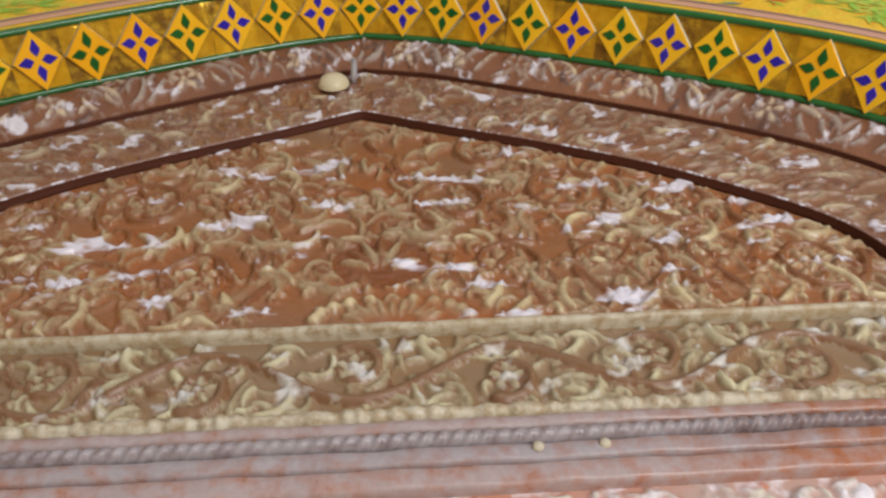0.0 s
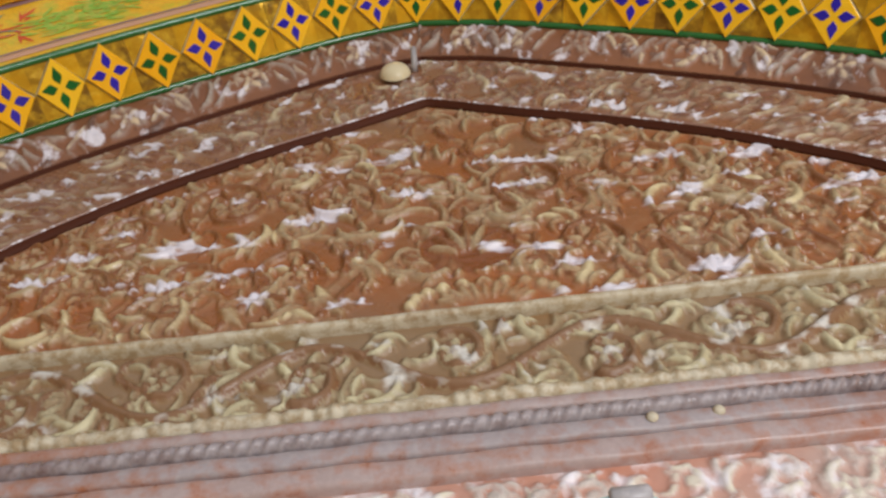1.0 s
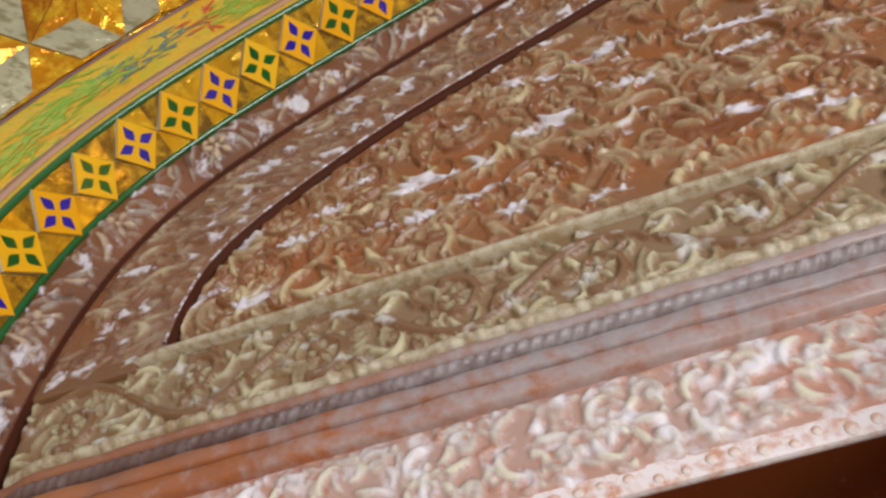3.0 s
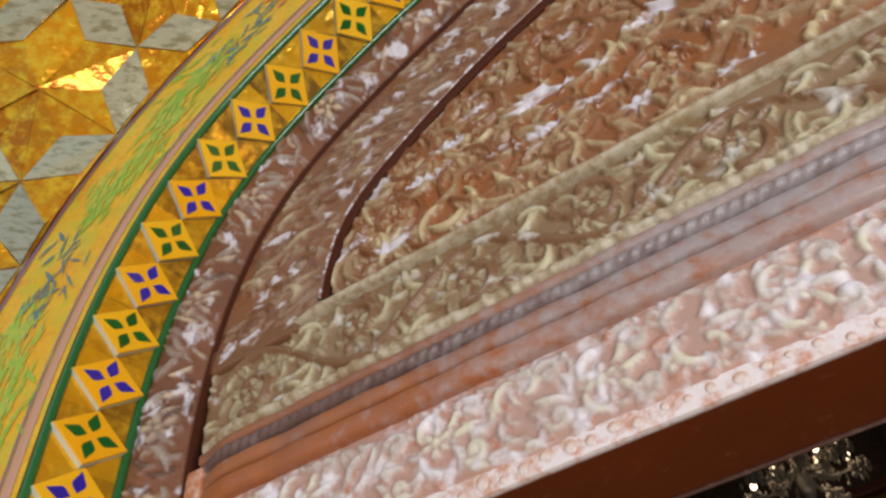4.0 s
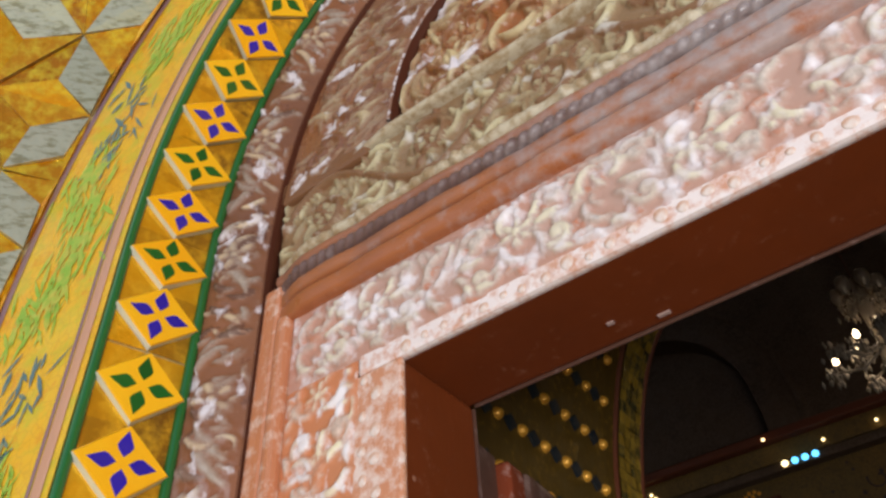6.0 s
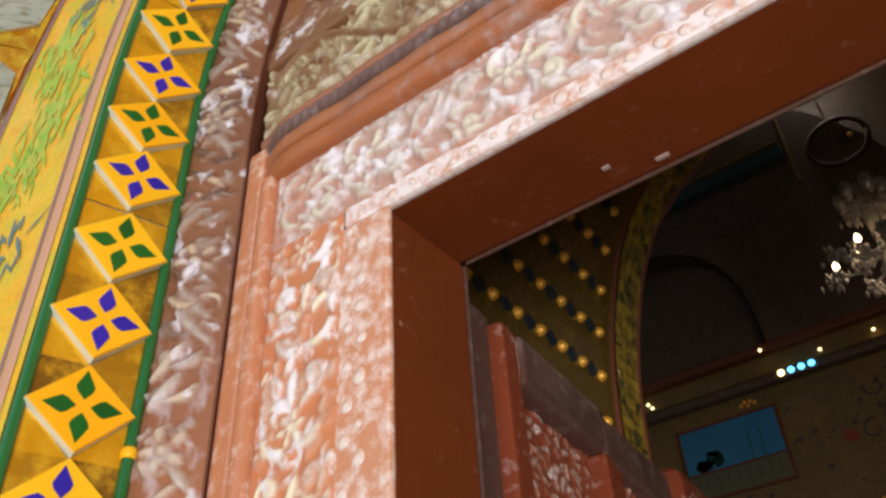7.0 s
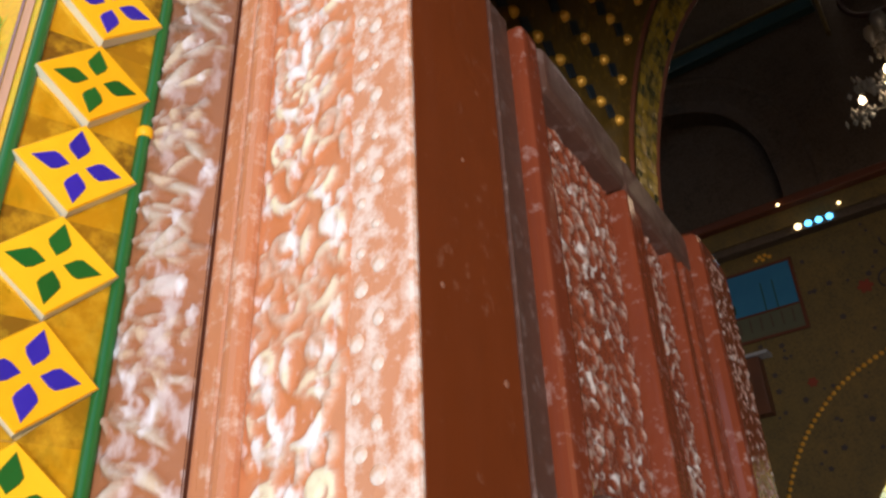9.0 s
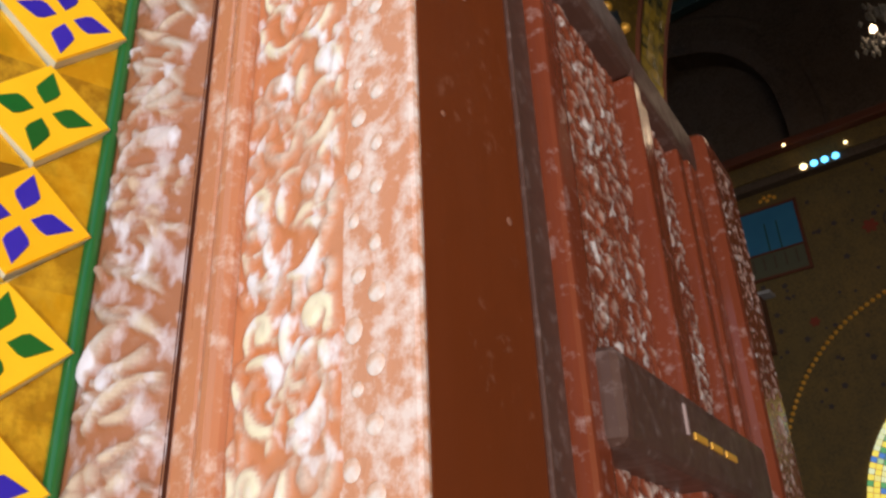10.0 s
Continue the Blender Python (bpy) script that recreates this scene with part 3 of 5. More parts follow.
wall_front = put("wall_front", sweep("wall_front", WALL_ARCH, [(0.004, 0.115), (0.004, Y_FRAME), (STEP_IN, Y_FACE), (STEP_OUT, Y_BAND), (0.50, Y_STAR), (1.7, Y_STAR), (1.7, 0.115)], M_PLASTER, closed=True, smooth=False))
tagged(wall_front, "thick plastered wall with a pointed arch round the door", "wall", kind="structure")
wall_inner = put("wall_inner", sweep("wall_inner", ROOM_ARCH, [(0.0, 0.119), (0.0, 0.74), (2.62, 0.74), (2.62, 0.119)], M_STUDWALL, closed=True, smooth=False))
tagged(wall_inner, "dark painted inner wall with an arched passage", "wall", kind="structure")


def plain_wall(name, a, b, label, mat, category="wall"):
    ob = box(name, a[0], b[0], a[1], b[1], a[2], b[2], mat, bevel=0)
    return tagged(ob, label, category, kind="structure")


plain_wall("floor", (-2.9, -3.2, -0.12), (2.9, 3.3, 0.0), "worn stone floor of the porch and room", M_STONE, "floor")
# porch sides and ceiling are assumed, out of view, and enclose the light
plain_wall("wall_porch_west", (-2.45, -2.0, 0), (-2.3, -0.52, 4.5), "unseen plastered side wall added to close the porch", M_PORCH)
plain_wall("wall_porch_east", (2.3, -2.0, 0), (2.45, -0.52, 4.5), "unseen plastered side wall added to close the porch", M_PORCH)
plain_wall("ceiling_porch", (-2.45, -2.0, 4.5), (2.45, 0.115, 4.65), "unseen plastered ceiling added to close the porch", M_PORCH, "ceiling")
plain_wall("wall_room_west", (-2.75, 0.742, 0), (-2.6, 3.1, 5.3), "dark painted side wall of the room", M_ROOM)
plain_wall("wall_room_east", (2.6, 0.742, 0), (2.75, 3.1, 5.3), "dark painted side wall of the room", M_ROOM)
plain_wall("wall_room_north", (-2.75, 3.1, 0), (2.75, 3.25, 3.27), "ochre wall painted with small flowers", M_ROOM)
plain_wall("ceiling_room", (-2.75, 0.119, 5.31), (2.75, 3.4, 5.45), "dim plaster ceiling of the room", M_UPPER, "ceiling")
ground = put("ground", mesh_from("ground", [(-900, -900, -0.13), (900, -900, -0.13), (900, 900, -0.13), (-900, 900, -0.13)], [(0, 1, 2, 3)], M_GROUND))
tagged(ground, "dry bare ground outside the porch", "ground", kind="structure")


# ---- door frame ----
frame_thing = thing("door_frame", "carved wooden door frame with a pointed tympanum, worn paint", "door frame")


def fpart(name, me, label="", m=None):
    return put(name, me, frame_thing, label, m)


END = WALL_ARCH.s[-1]

# outer carved rim that follows the arch
RIM_W, RES = 0.052, 0.0022
rim_len = END
R = Relief(rim_len, RIM_W, RES, 5)
R.curls(900, 0.026, 0.0030, (0.0, 0.3, 0.5, 0.5, 0.95))
for k in range(int(rim_len / 0.026)):
    x, side = k * 0.026, 1 if (k // 3) % 2 else -1
    R.ink = R.r.choice((0.5, 0.5, 0.6, 0.95))
    R.leaf(x + R.r.uniform(-0.006, 0.006), RIM_W / 2 - side * R.r.uniform(0.012, 0.021), side * R.r.uniform(0.45, 1.05), R.r.uniform(0.034, 0.056), R.r.uniform(0.0040, 0.0056), 1.0, side * 0.6 + R.r.uniform(-1.2, 1.2))
    R.ink = R.r.choice((0.1, 0.5, 0.9))
    R.leaf(x + 0.010, RIM_W / 2 - side * 0.004, side * 1.2, 0.026, 0.0042, 0.9, -side * 1.4)
    if k % 6 == 0:
        R.ink = 0.95
        R.rosette(x, RIM_W / 2, 0.017, 5, 1.0)
a = R.done(0.4)
S, O = np.meshgrid(np.arange(a.shape[0]) * RES, np.linspace(0, 1, a.shape[1]), indexing="ij")
S = np.clip(S, 0, END)
off = -0.050 * (1 - O)
yb = -0.005 + (Y_FRAME + 0.007) * O - 0.004 * np.sin(O * math.pi)
x, z, nx, nz = WALL_ARCH.at(S)
V = np.stack([x + nx * off, yb - a * 0.0060, z + nz * off], -1).reshape(-1, 3)
fpart("carved_rim", mesh_from("carved_rim", V, grid_faces(*a.shape), M_RIM, True, a, R.tint), "carved leafy rim, greyed whitewash over brown")

# groove inside the rim, and a round fillet beside it
fpart("rim_groove", sweep("rim_groove", WALL_ARCH, [(-0.0495, -0.006), (-0.0500, 0.010), (-0.0535, 0.010), (-0.0545, -0.003)], M_GROOVE))
s_top0 = WALL_ARCH.s_of_height(2.14)
# carved strip between the rim groove and the inner groove
nS, nO, ARW = 800, 52, 0.115
R = Relief(1.9, ARW, 0.0026, 11)
R.curls(700, 0.042, 0.0037, (0.1, 0.4, 0.55, 0.7, 0.9))
for k in range(30):
    R.ink = 0.1
    R.spiral(0.03 + k * 0.064, ARW * (0.33 if k % 2 else 0.66), 0.026, k * 1.3, 1.3, 1 if k % 2 else -1, 0.0055)
    R.ink = 0.9
    R.leaf(0.03 + k * 0.064, ARW * (0.7 if k % 2 else 0.3), k * 0.9, 0.045, 0.006, 0.95, 2.2)
a_arch, t_arch = R.done(0.35), R.tint
sa = np.linspace(s_top0 + 0.11, END - s_top0 - 0.11, nS)
x, z, nx, nz = WALL_ARCH.at(sa)
outer = np.stack([x - nx * 0.0542, z - nz * 0.0542], 1)
ui = np.linspace(0, INNER_ARCH.s[-1], nS)
ix, iz, inx, inz = INNER_ARCH.at(ui)
inner = np.stack([ix + inx * 0.006, iz + inz * 0.006], 1)
o = np.linspace(0, 1, nO)[None, :, None]
P = inner[:, None] * (1 - o) + outer[:, None] * o
hgt = np.clip(np.minimum(o[..., 0], 1 - o[..., 0]) / 0.07, 0, 1) * sample(a_arch, 0.0026, np.linspace(0, 1.9, nS)[:, None] + 0 * o[..., 0], ARW * o[..., 0] + 0 * P[..., 0])
tin = sample(t_arch, 0.0026, np.linspace(0, 1.9, nS)[:, None] + 0 * o[..., 0], ARW * o[..., 0] + 0 * P[..., 0])
V = np.stack([P[..., 0], -0.001 - hgt * 0.0075, P[..., 1]], -1).reshape(-1, 3)
fpart("arch_carving", mesh_from("arch_carving", V, grid_faces(nS, nO), M_ARCHBAND, True, hgt, tin), "carved brown strip that follows the arch")

# dark inner groove with a pale fillet under it
fpart("inner_groove", sweep("inner_groove", INNER_ARCH, [(0.0024, -0.006), (0.0022, 0.012), (-0.0022, 0.012), (-0.0026, 0.0)], M_GROOVE, step=0.008))
fpart("inner_fillet", sweep("inner_fillet", INNER_ARCH, [(0.0066, 0.004), (0.0066, -0.006), (0.0047, -0.0075), (0.0029, -0.006), (0.0025, 0.004)], M_WASHLINE, step=0.008))

# tympanum
TW, TH, TR = 1.02, 0.40, 0.0020
R = Relief(TW, TH, TR, 23)
c = TW / 2
R.curls(900, 0.050, 0.0038, (0.1, 0.4, 0.5, 0.6, 0.7))
R.curls(130, 0.055, 0.0044, (0.1, 0.5, 0.95, 0.95), (0.0, 1.0), (0.0, 0.32))
SCROLLS = ((0.135, 0.075, 0.05, 2.8, 1), (0.10, 0.18, 0.045, 4.2, -1), (0.235, 0.07, 0.052, 0.6, -1), (0.21, 0.19, 0.05, 5.6, 1), (0.33, 0.075, 0.05, 3.3, 1),
           (0.315, 0.165, 0.042, 1.1, -1), (0.42, 0.06, 0.046, 0.2, -1), (0.14, 0.28, 0.04, 1.0, 1), (0.40, 0.14, 0.035, 2.2, 1), (0.235, 0.285, 0.03, 3.8, -1))
for sg in (-1, 1):
    for cx, cz, q, a0, way in SCROLLS:
        a1, w1, x1 = (a0, way, c + cx) if sg > 0 else (math.pi - a0, -way, c - cx)
        R.ink = 0.05
        R.spiral(x1, cz, q, a1, 1.45, w1, 0.0045)
        for k in range(5):
            R.ink = (0.95 if k % 2 else 0.6) if cz < 0.1 else R.r.choice((0.4, 0.55, 0.8))
            an = a1 + w1 * (k * 1.35 + 0.5) + R.r.uniform(-0.2, 0.2)
            R.leaf(x1 + q * 1.02 * math.cos(an), cz + q * 1.02 * math.sin(an), an + w1 * 0.9, 0.050, 0.0058, 0.95, w1 * 2.4)
        R.ink = 0.75 if cz < 0.1 else 0.5
        R.rosette(x1, cz, q * 0.36, 5, 0.9)
    R.ink = 0.95
    for k in range(9):
        R.leaf(c + sg * (0.09 + k * 0.05), 0.008, math.pi / 2 + sg * (0.3 - 0.08 * (k % 3)), 0.05, 0.0055, 1.0, 1.6 if k % 2 else -1.6)
# crossed leaves that rise from the ledge
for off_ in (0.122, 0.233, 0.354, -0.103, -0.190, -0.300):
    sg = 1 if off_ > 0 else -1
    R.clear(c + off_, 0.034, 0.030, 0.030, 0.4)
    R.ink = 0.05
    R.leaf(c + off_ - sg * 0.030, 0.062, -1.0 if sg > 0 else math.pi + 1.0, 0.075, 0.0046, 0.85, 0.3 * sg)
    R.leaf(c + off_ + sg * 0.004, 0.066, 0.9 if sg > 0 else math.pi - 0.9, 0.036, 0.0042, 0.85, 0.5 * sg)
    R.ink = 0.88
    R.leaf(c + off_ - sg * 0.014, 0.008, 1.0 if sg > 0 else math.pi - 1.0, 0.050, 0.0075, 0.8, 0.4 * sg)
    R.leaf(c + off_ + sg * 0.010, 0.006, 0.7 if sg > 0 else math.pi - 0.7, 0.034, 0.0060, 0.8, 0.7 * sg)
    R.curls(6, 0.030, 0.0032, (0.3, 0.6), ((c + off_ - 0.03) / TW, (c + off_ + 0.03) / TW), (0.02, 0.18))
# low fan over the ledge and the bud above it
cf = c + 0.034
R.clear(cf, 0.004, 0.085, 0.040, 0.6)
for k in range(11):
    an = math.pi * (k + 0.5) / 11
    R.ink = 0.9
    R.dab(cf + 0.066 * math.cos(an), 0.006 + 0.026 * math.sin(an), 0.0072, 0.85)
    R.ink = 0.7
    R.leaf(cf + 0.024 * math.cos(an), 0.004 + 0.008 * math.sin(an), an * 0.8 + 0.3, 0.022, 0.0040, 0.6, 0)
R.clear(c + 0.025, 0.085, 0.045, 0.036, 0.1)
for k in range(7):
    R.ink = 0.1 if k % 2 else 0.5
    an = math.pi / 2 + (k - 3) * 0.36
    R.leaf(c + 0.025 + 0.012 * math.cos(an), 0.070 + 0.01 * math.sin(an), an, 0.046 - 0.005 * abs(k - 3), 0.0048, 0.8, (k - 3) * 0.35)
a = R.done(0.35)
nX, nZ = 560, 200
xs = np.linspace(-0.494, 0.494, nX)
half = INNER_ARCH.p[: len(INNER_ARCH.p) // 2 + 1]
inx_, inz_ = half[:, 0], half[:, 1]
top = np.interp(-np.abs(xs), inx_ + 0.0034, inz_ - 0.0030)
Z0 = 2.262
vv = np.linspace(0, 1, nZ)[None]
zz = Z0 + vv * (np.maximum(top, Z0 + 0.004)[:, None] - Z0)
xx = xs[:, None] + 0 * zz
hgt = sample(a, TR, xx + c, zz - Z0)
hgt = hgt * np.clip((top[:, None] - zz) / 0.012, 0, 1)
tin = sample(R.tint, TR, xx + c, zz - Z0)
V = np.stack([xx, 0.002 - hgt * 0.0105, zz], -1).reshape(-1, 3)
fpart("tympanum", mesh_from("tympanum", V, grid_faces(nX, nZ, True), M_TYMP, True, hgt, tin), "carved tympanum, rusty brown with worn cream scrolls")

# pale ledge, scroll band, second ledge, rope, fillets
def run_out(x, half_w, low=0.25):
    """1 along the moulding, falling towards both ends."""
    e = np.clip((half_w - np.abs(x)) / 0.045, 0, 1)
    return low + (1 - low) * e * e * (3 - 2 * e)


def wash_along(x):
    """How thick the whitewash lies along the mouldings: worn off towards their outer ends."""
    e = np.clip((0.54 - np.abs(x)) / 0.40, 0, 1)
    return e * e * (3 - 2 * e)


def level(name, z0, z1, y_face, mat, half_w, label="", round_=0.35):
    """A worn moulding across the frame, a little uneven, running out at its ends."""
    nu, nv = 420, 13
    U, A = np.meshgrid(np.linspace(-half_w, half_w, nu), np.linspace(0.0, 1.0, nv) * math.pi, indexing="ij")
    wob = 1 + 0.05 * np.sin(U * 47 + z0 * 900) + 0.04 * np.sin(U * 113 + z1 * 700)
    c_ = np.sign(np.cos(A)) * np.abs(np.cos(A)) ** round_
    y_ = 0.006 - (0.006 - y_face * run_out(U, half_w) * wob) * np.abs(np.sin(A)) ** round_
    z_ = (z0 + z1) / 2 + (z1 - z0) / 2 * c_ * (1 + 0.03 * np.sin(U * 71 + z0 * 500))
    V = np.stack([U, y_, z_], -1).reshape(-1, 3)
    return fpart(name, mesh_from(name, V, grid_faces(nu, nv), mat, True, wash_along(U)), label)


level("ledge", 2.2500, 2.2590, -0.0075, M_CREAM, 0.545, "worn cream ledge", 0.6)
for sd in (-1, 1):
    fpart("band_end", box_mesh("band_end", (0.111, 0.02, 0.030), M_SCROLL, 0.004), "", Matrix.Translation((sd * 0.590, 0.0078, 2.2570)))
a = scroll_relief(1.290, 0.0885, 0.0022, 31, 0.236)
fpart("scroll_band", flat_carving("scroll_band", a, 0.0022, 0.0095, M_SCROLL, -0.645, 2.162, 0.005), "band of cream carved scrolls on brown")
nu, nv = 1000, 9
U, A = np.meshgrid(np.linspace(-0.638, 0.638, nu), np.linspace(-0.1, 1.1, nv) * math.pi, indexing="ij")
notch = 0.5 + 0.5 * np.cos(2 * math.pi * (U + 0.002 * np.sin(U * 61)) / 0.0125)
worn_ = 0.6 + 0.4 * np.sin(U * 37 + 1.5 * np.sin(U * 91))
q = 0.0066 * (1 + 0.20 * notch * worn_ + 0.10 * np.sin(U * 143 + 2 * np.sin(U * 57)))
V = np.stack([U, 0.004 - (0.004 + q * np.sin(A) * 1.7) * run_out(U, 0.638, 0.3), 2.1560 + q * np.cos(A)], -1).reshape(-1, 3)
fpart("lower_ledge", mesh_from("lower_ledge", V, grid_faces(nu, nv), M_CREAM), "worn notched cream ledge")
level("pink_fillet", 2.135, 2.149, -0.012, M_FILLETTOP, 0.637, "dusty pink fillet", 0.6)
nu, nv = 1100, 11
U, A = np.meshgrid(np.linspace(-0.64, 0.64, nu), np.linspace(-0.15, 1.15, nv) * math.pi, indexing="ij")
q = 0.0060 * (1 + 0.17 * np.cos(2 * math.pi * U / 0.0105 + 2.2 * A) * (0.75 + 0.25 * np.sin(U * 29)))
V = np.stack([U, 0.004 - (0.012 + q * np.sin(A) * 1.3) * run_out(U, 0.64, 0.3), 2.1285 + q * np.cos(A)], -1).reshape(-1, 3)
fpart("rope_moulding", mesh_from("rope_moulding", V, grid_faces(nu, nv), M_ROPEWASH, True, wash_along(U)), "twisted rope moulding under grey whitewash")
level("plain_fillet", 2.106, 2.1215, -0.013, M_FILLETMID, 0.637, "plain greyed fillet", 0.35)
level("lower_fillet", 2.087, 2.106, -0.012, M_FILLETLOW, 0.636, "orange-brown fillet", 0.35)
nail = dome_mesh("nail_head", 0.0044, 0.003, M_CREAM)
for nxp in (0.133, 0.179):
    fpart("nail_head", nail, "cream painted nail head", Matrix.Translation((nxp, -0.0128, 2.116)))

# lintel carving and its bead row
a = foliage_relief(1.222, 0.0745, 0.0021, 41, 0.064)
fpart("lintel_carving", flat_carving("lintel_carving", a, 0.0021, 0.006, M_LINTEL, -0.611, 2.0135, -0.0012), "carved lintel foliage, thick whitewash over orange")
fpart("lintel_edge", box_mesh("lintel_edge", (1.078, 0.008, 0.019), M_LINTELEDGE, 0.003), "worn lower edge of the lintel, glare painted on as white", Matrix.Translation((0, 0.0026, 2.0090)))
bead = dome_mesh("bead", 0.0038, 0.0010, M_BEAD)
bead_rand = random.Random(77)


def bead_at(x, z):
    r_ = bead_rand.uniform(0.75, 1.35)
    return Matrix.Translation((x + bead_rand.uniform(-0.0015, 0.0015), -0.0016, z + bead_rand.uniform(-0.003, 0.003))) @ Matrix.Diagonal((r_, 1, r_ * bead_rand.uniform(0.9, 1.2), 1))


for k in range(62):
    fpart("bead", bead, "", bead_at(-0.494 + k * 0.0162, 2.0075))
box("lintel_board", -0.66, 0.66, 0.0035, 0.088, 2.0005, 2.085, M_BOARD, frame_thing, "smooth oxide red board under the lintel", 0.004)
box("head_backing", -0.66, 0.66, 0.030, 0.095, 2.0845, 2.83, M_BOARD, frame_thing, "", 0)

# jambs
for side in (-1, 1):
    a = foliage_relief(2.0145, 0.073, 0.0022, 51 + side, 0.068)
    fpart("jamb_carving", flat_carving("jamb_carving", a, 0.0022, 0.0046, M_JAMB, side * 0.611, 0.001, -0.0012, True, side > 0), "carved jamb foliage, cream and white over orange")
    x0, x1 = sorted((side * 0.4990, side * 0.5425))
    box("jamb_edge", x0, x1, -0.0014, 0.004, 0.0, 1.9995, M_EDGE, frame_thing, "pale worn edge of the jamb", 0.0025)
    x0, x1 = sorted((side * 0.6115, side * 0.625))
    box("jamb_fillet", x0, x1, -0.010, 0.02, 0.0, 2.090, M_JAMBLINE, frame_thing, "plain orange moulding", 0.005)
    x0, x1 = sorted((side * 0.6255, side * 0.6455))
    box("jamb_line", x0, x1, -0.007, 0.02, 0.0, 2.13, M_JAMBLINE, frame_thing, "plain orange moulding", 0.004)
    x0, x1 = sorted((side * 0.501, side * 0.66))
    box("jamb_board", x0, x1, 0.0035, 0.088, 0.0, 2.0, M_BOARD, frame_thing, "smooth oxide red reveal board", 0.003)
    for k in range(66):
        fpart("bead", bead, "", bead_at(side * (0.5325 if k % 2 else 0.5215), 1.16 + k * 0.0128))
for x0, x1, z0, z1 in ((-0.5025, -0.4992, 0.0, 1.9985), (0.4992, 0.5025, 0.0, 1.9985), (-0.4992, 0.4992, 1.9988, 2.002)):
    box("reveal_arris", x0, x1, 0.0872, 0.0895, z0, z1, M_RAIL, frame_thing, "worn back edge of the reveal", 0.001)
box("soffit_flake", -0.340, -0.331, 0.0755, 0.0785, 1.9992, 2.004, M_FLAKE, frame_thing, "bare flake in the red paint", 0)
box("soffit_flake", -0.371, -0.366, 0.061, 0.064, 1.9992, 2.004, M_FLAKE, frame_thing, "bare flake in the red paint", 0)

for y, z, r_ in ((0.0124, 1.913, 0.0022), (0.0719, 1.677, 0.0024), (0.0225, 1.714, 0.0018), (0.046, 1.80, 0.0014)):
    fpart("reveal_flake", dome_mesh("reveal_flake", r_, 0.0006, M_SCUFF, 9, 2), "bare flake in the red paint", Matrix.Translation((-0.5008, y, z)) @ pose(0, 0, 0, 0, 0, 90))

# cream knob near the apex
knob = thing("ceramic_knob", "small cream ceramic knob fixed near the arch apex", "knob", at=(-0.036, -0.008, 2.714))
put("knob_cap", dome_mesh("knob_cap", 0.020, 0.015, M_CERAMIC, 16, 6), knob, "", pose(0, 0, 0, 0, 0, 0))
put("knob_stem", tube_mesh("knob_stem", [(0.024, 0.004, 0.010), (0.026, -0.010, 0.012), (0.026, -0.02, 0.03)], 0.004, M_GREYSTEEL), knob, "grey metal pin")

# padlock on a staple at the lintel
lock = thing("padlock", "steel padlock hanging from the lintel staple", "padlock", at=(0.080, -0.068, 1.955))
sh = [(-0.024, 0, -0.005), (-0.0235, 0, 0.015), (-0.024, 0, 0.030), (-0.0215, 0, 0.042), (-0.014, 0, 0.0535), (-0.004, 0, 0.0600), (0.005, 0.002, 0.0605), (0.014, 0.002, 0.0605), (0.022, 0, 0.0565), (0.0275, 0, 0.044), (0.0290, 0, 0.025), (0.028, 0, 0.010), (0.026, 0, -0.005)]
sh = np.array([[np.interp(q, range(len(sh)), [p_[i] for p_ in sh]) for i in range(3)] for q in np.linspace(0, len(sh) - 1, 40)])
put("shackle", tube_mesh("shackle", sh, 0.0036, M_STEEL, 12), lock, "bright steel shackle")
put("lock_body", box_mesh("lock_body", (0.064, 0.024, 0.05), M_GREYSTEEL, 0.006, 3), lock, "dull steel lock body", Matrix.Translation((0, 0, -0.028)))
staple = thing("hasp_staple", "rusty iron staple with a grey sleeve and brass legs", "hasp", at=(0.090, -0.004, 2.010))
put("staple_sleeve", tube_mesh("staple_sleeve", [(-0.0115, -0.066, 0.0055), (-0.010, -0.066, 0.0055), (0.010, -0.066, 0.0055), (0.0115, -0.066, 0.0055)], [0.0045, 0.006, 0.006, 0.0045], M_GREYSTEEL, 14), staple, "grey steel sleeve")
put("staple_arm", tube_mesh("staple_arm", [(0.004, 0.004, 0.004), (0.002, -0.018, 0.002), (-0.002, -0.040, -0.002), (-0.002, -0.056, -0.001)], [0.013, 0.0125, 0.0120, 0.0095], M_IRON, 14), staple, "rusty iron arm")
for dx in (-0.032, 0.010):
    put("brass_leg", tube_mesh("brass_leg", [(dx, 0.006, -0.006), (dx, -0.018, -0.008), (dx, -0.034, -0.016), (dx, -0.037, -0.030), (dx, -0.037, -0.044)], 0.0062, M_BRASS, 12), staple, "brass leg of the staple")


# ---- open door leaf ----
leaf = thing("door_leaf", "carved red-brown wooden door leaf, open against the passage wall", "door", at=(-0.515, 0.108, 0.0))
leaf.rotation_euler = (0, 0, radians(5.6))


def lpart(name, y0, y1, z0, z1, out, mat, label="", bevel=0.006, back=-0.018):
    """A piece of the leaf; y and z in the world, out: how far its face stands towards the opening."""
    me = box_mesh(name, (out - back, y1 - y0, z1 - z0), mat, bevel, 3)
    return put(name, me, leaf, label, Matrix.Translation(((out + back) / 2, (y0 + y1) / 2 - 0.12, (z0 + z1) / 2)))


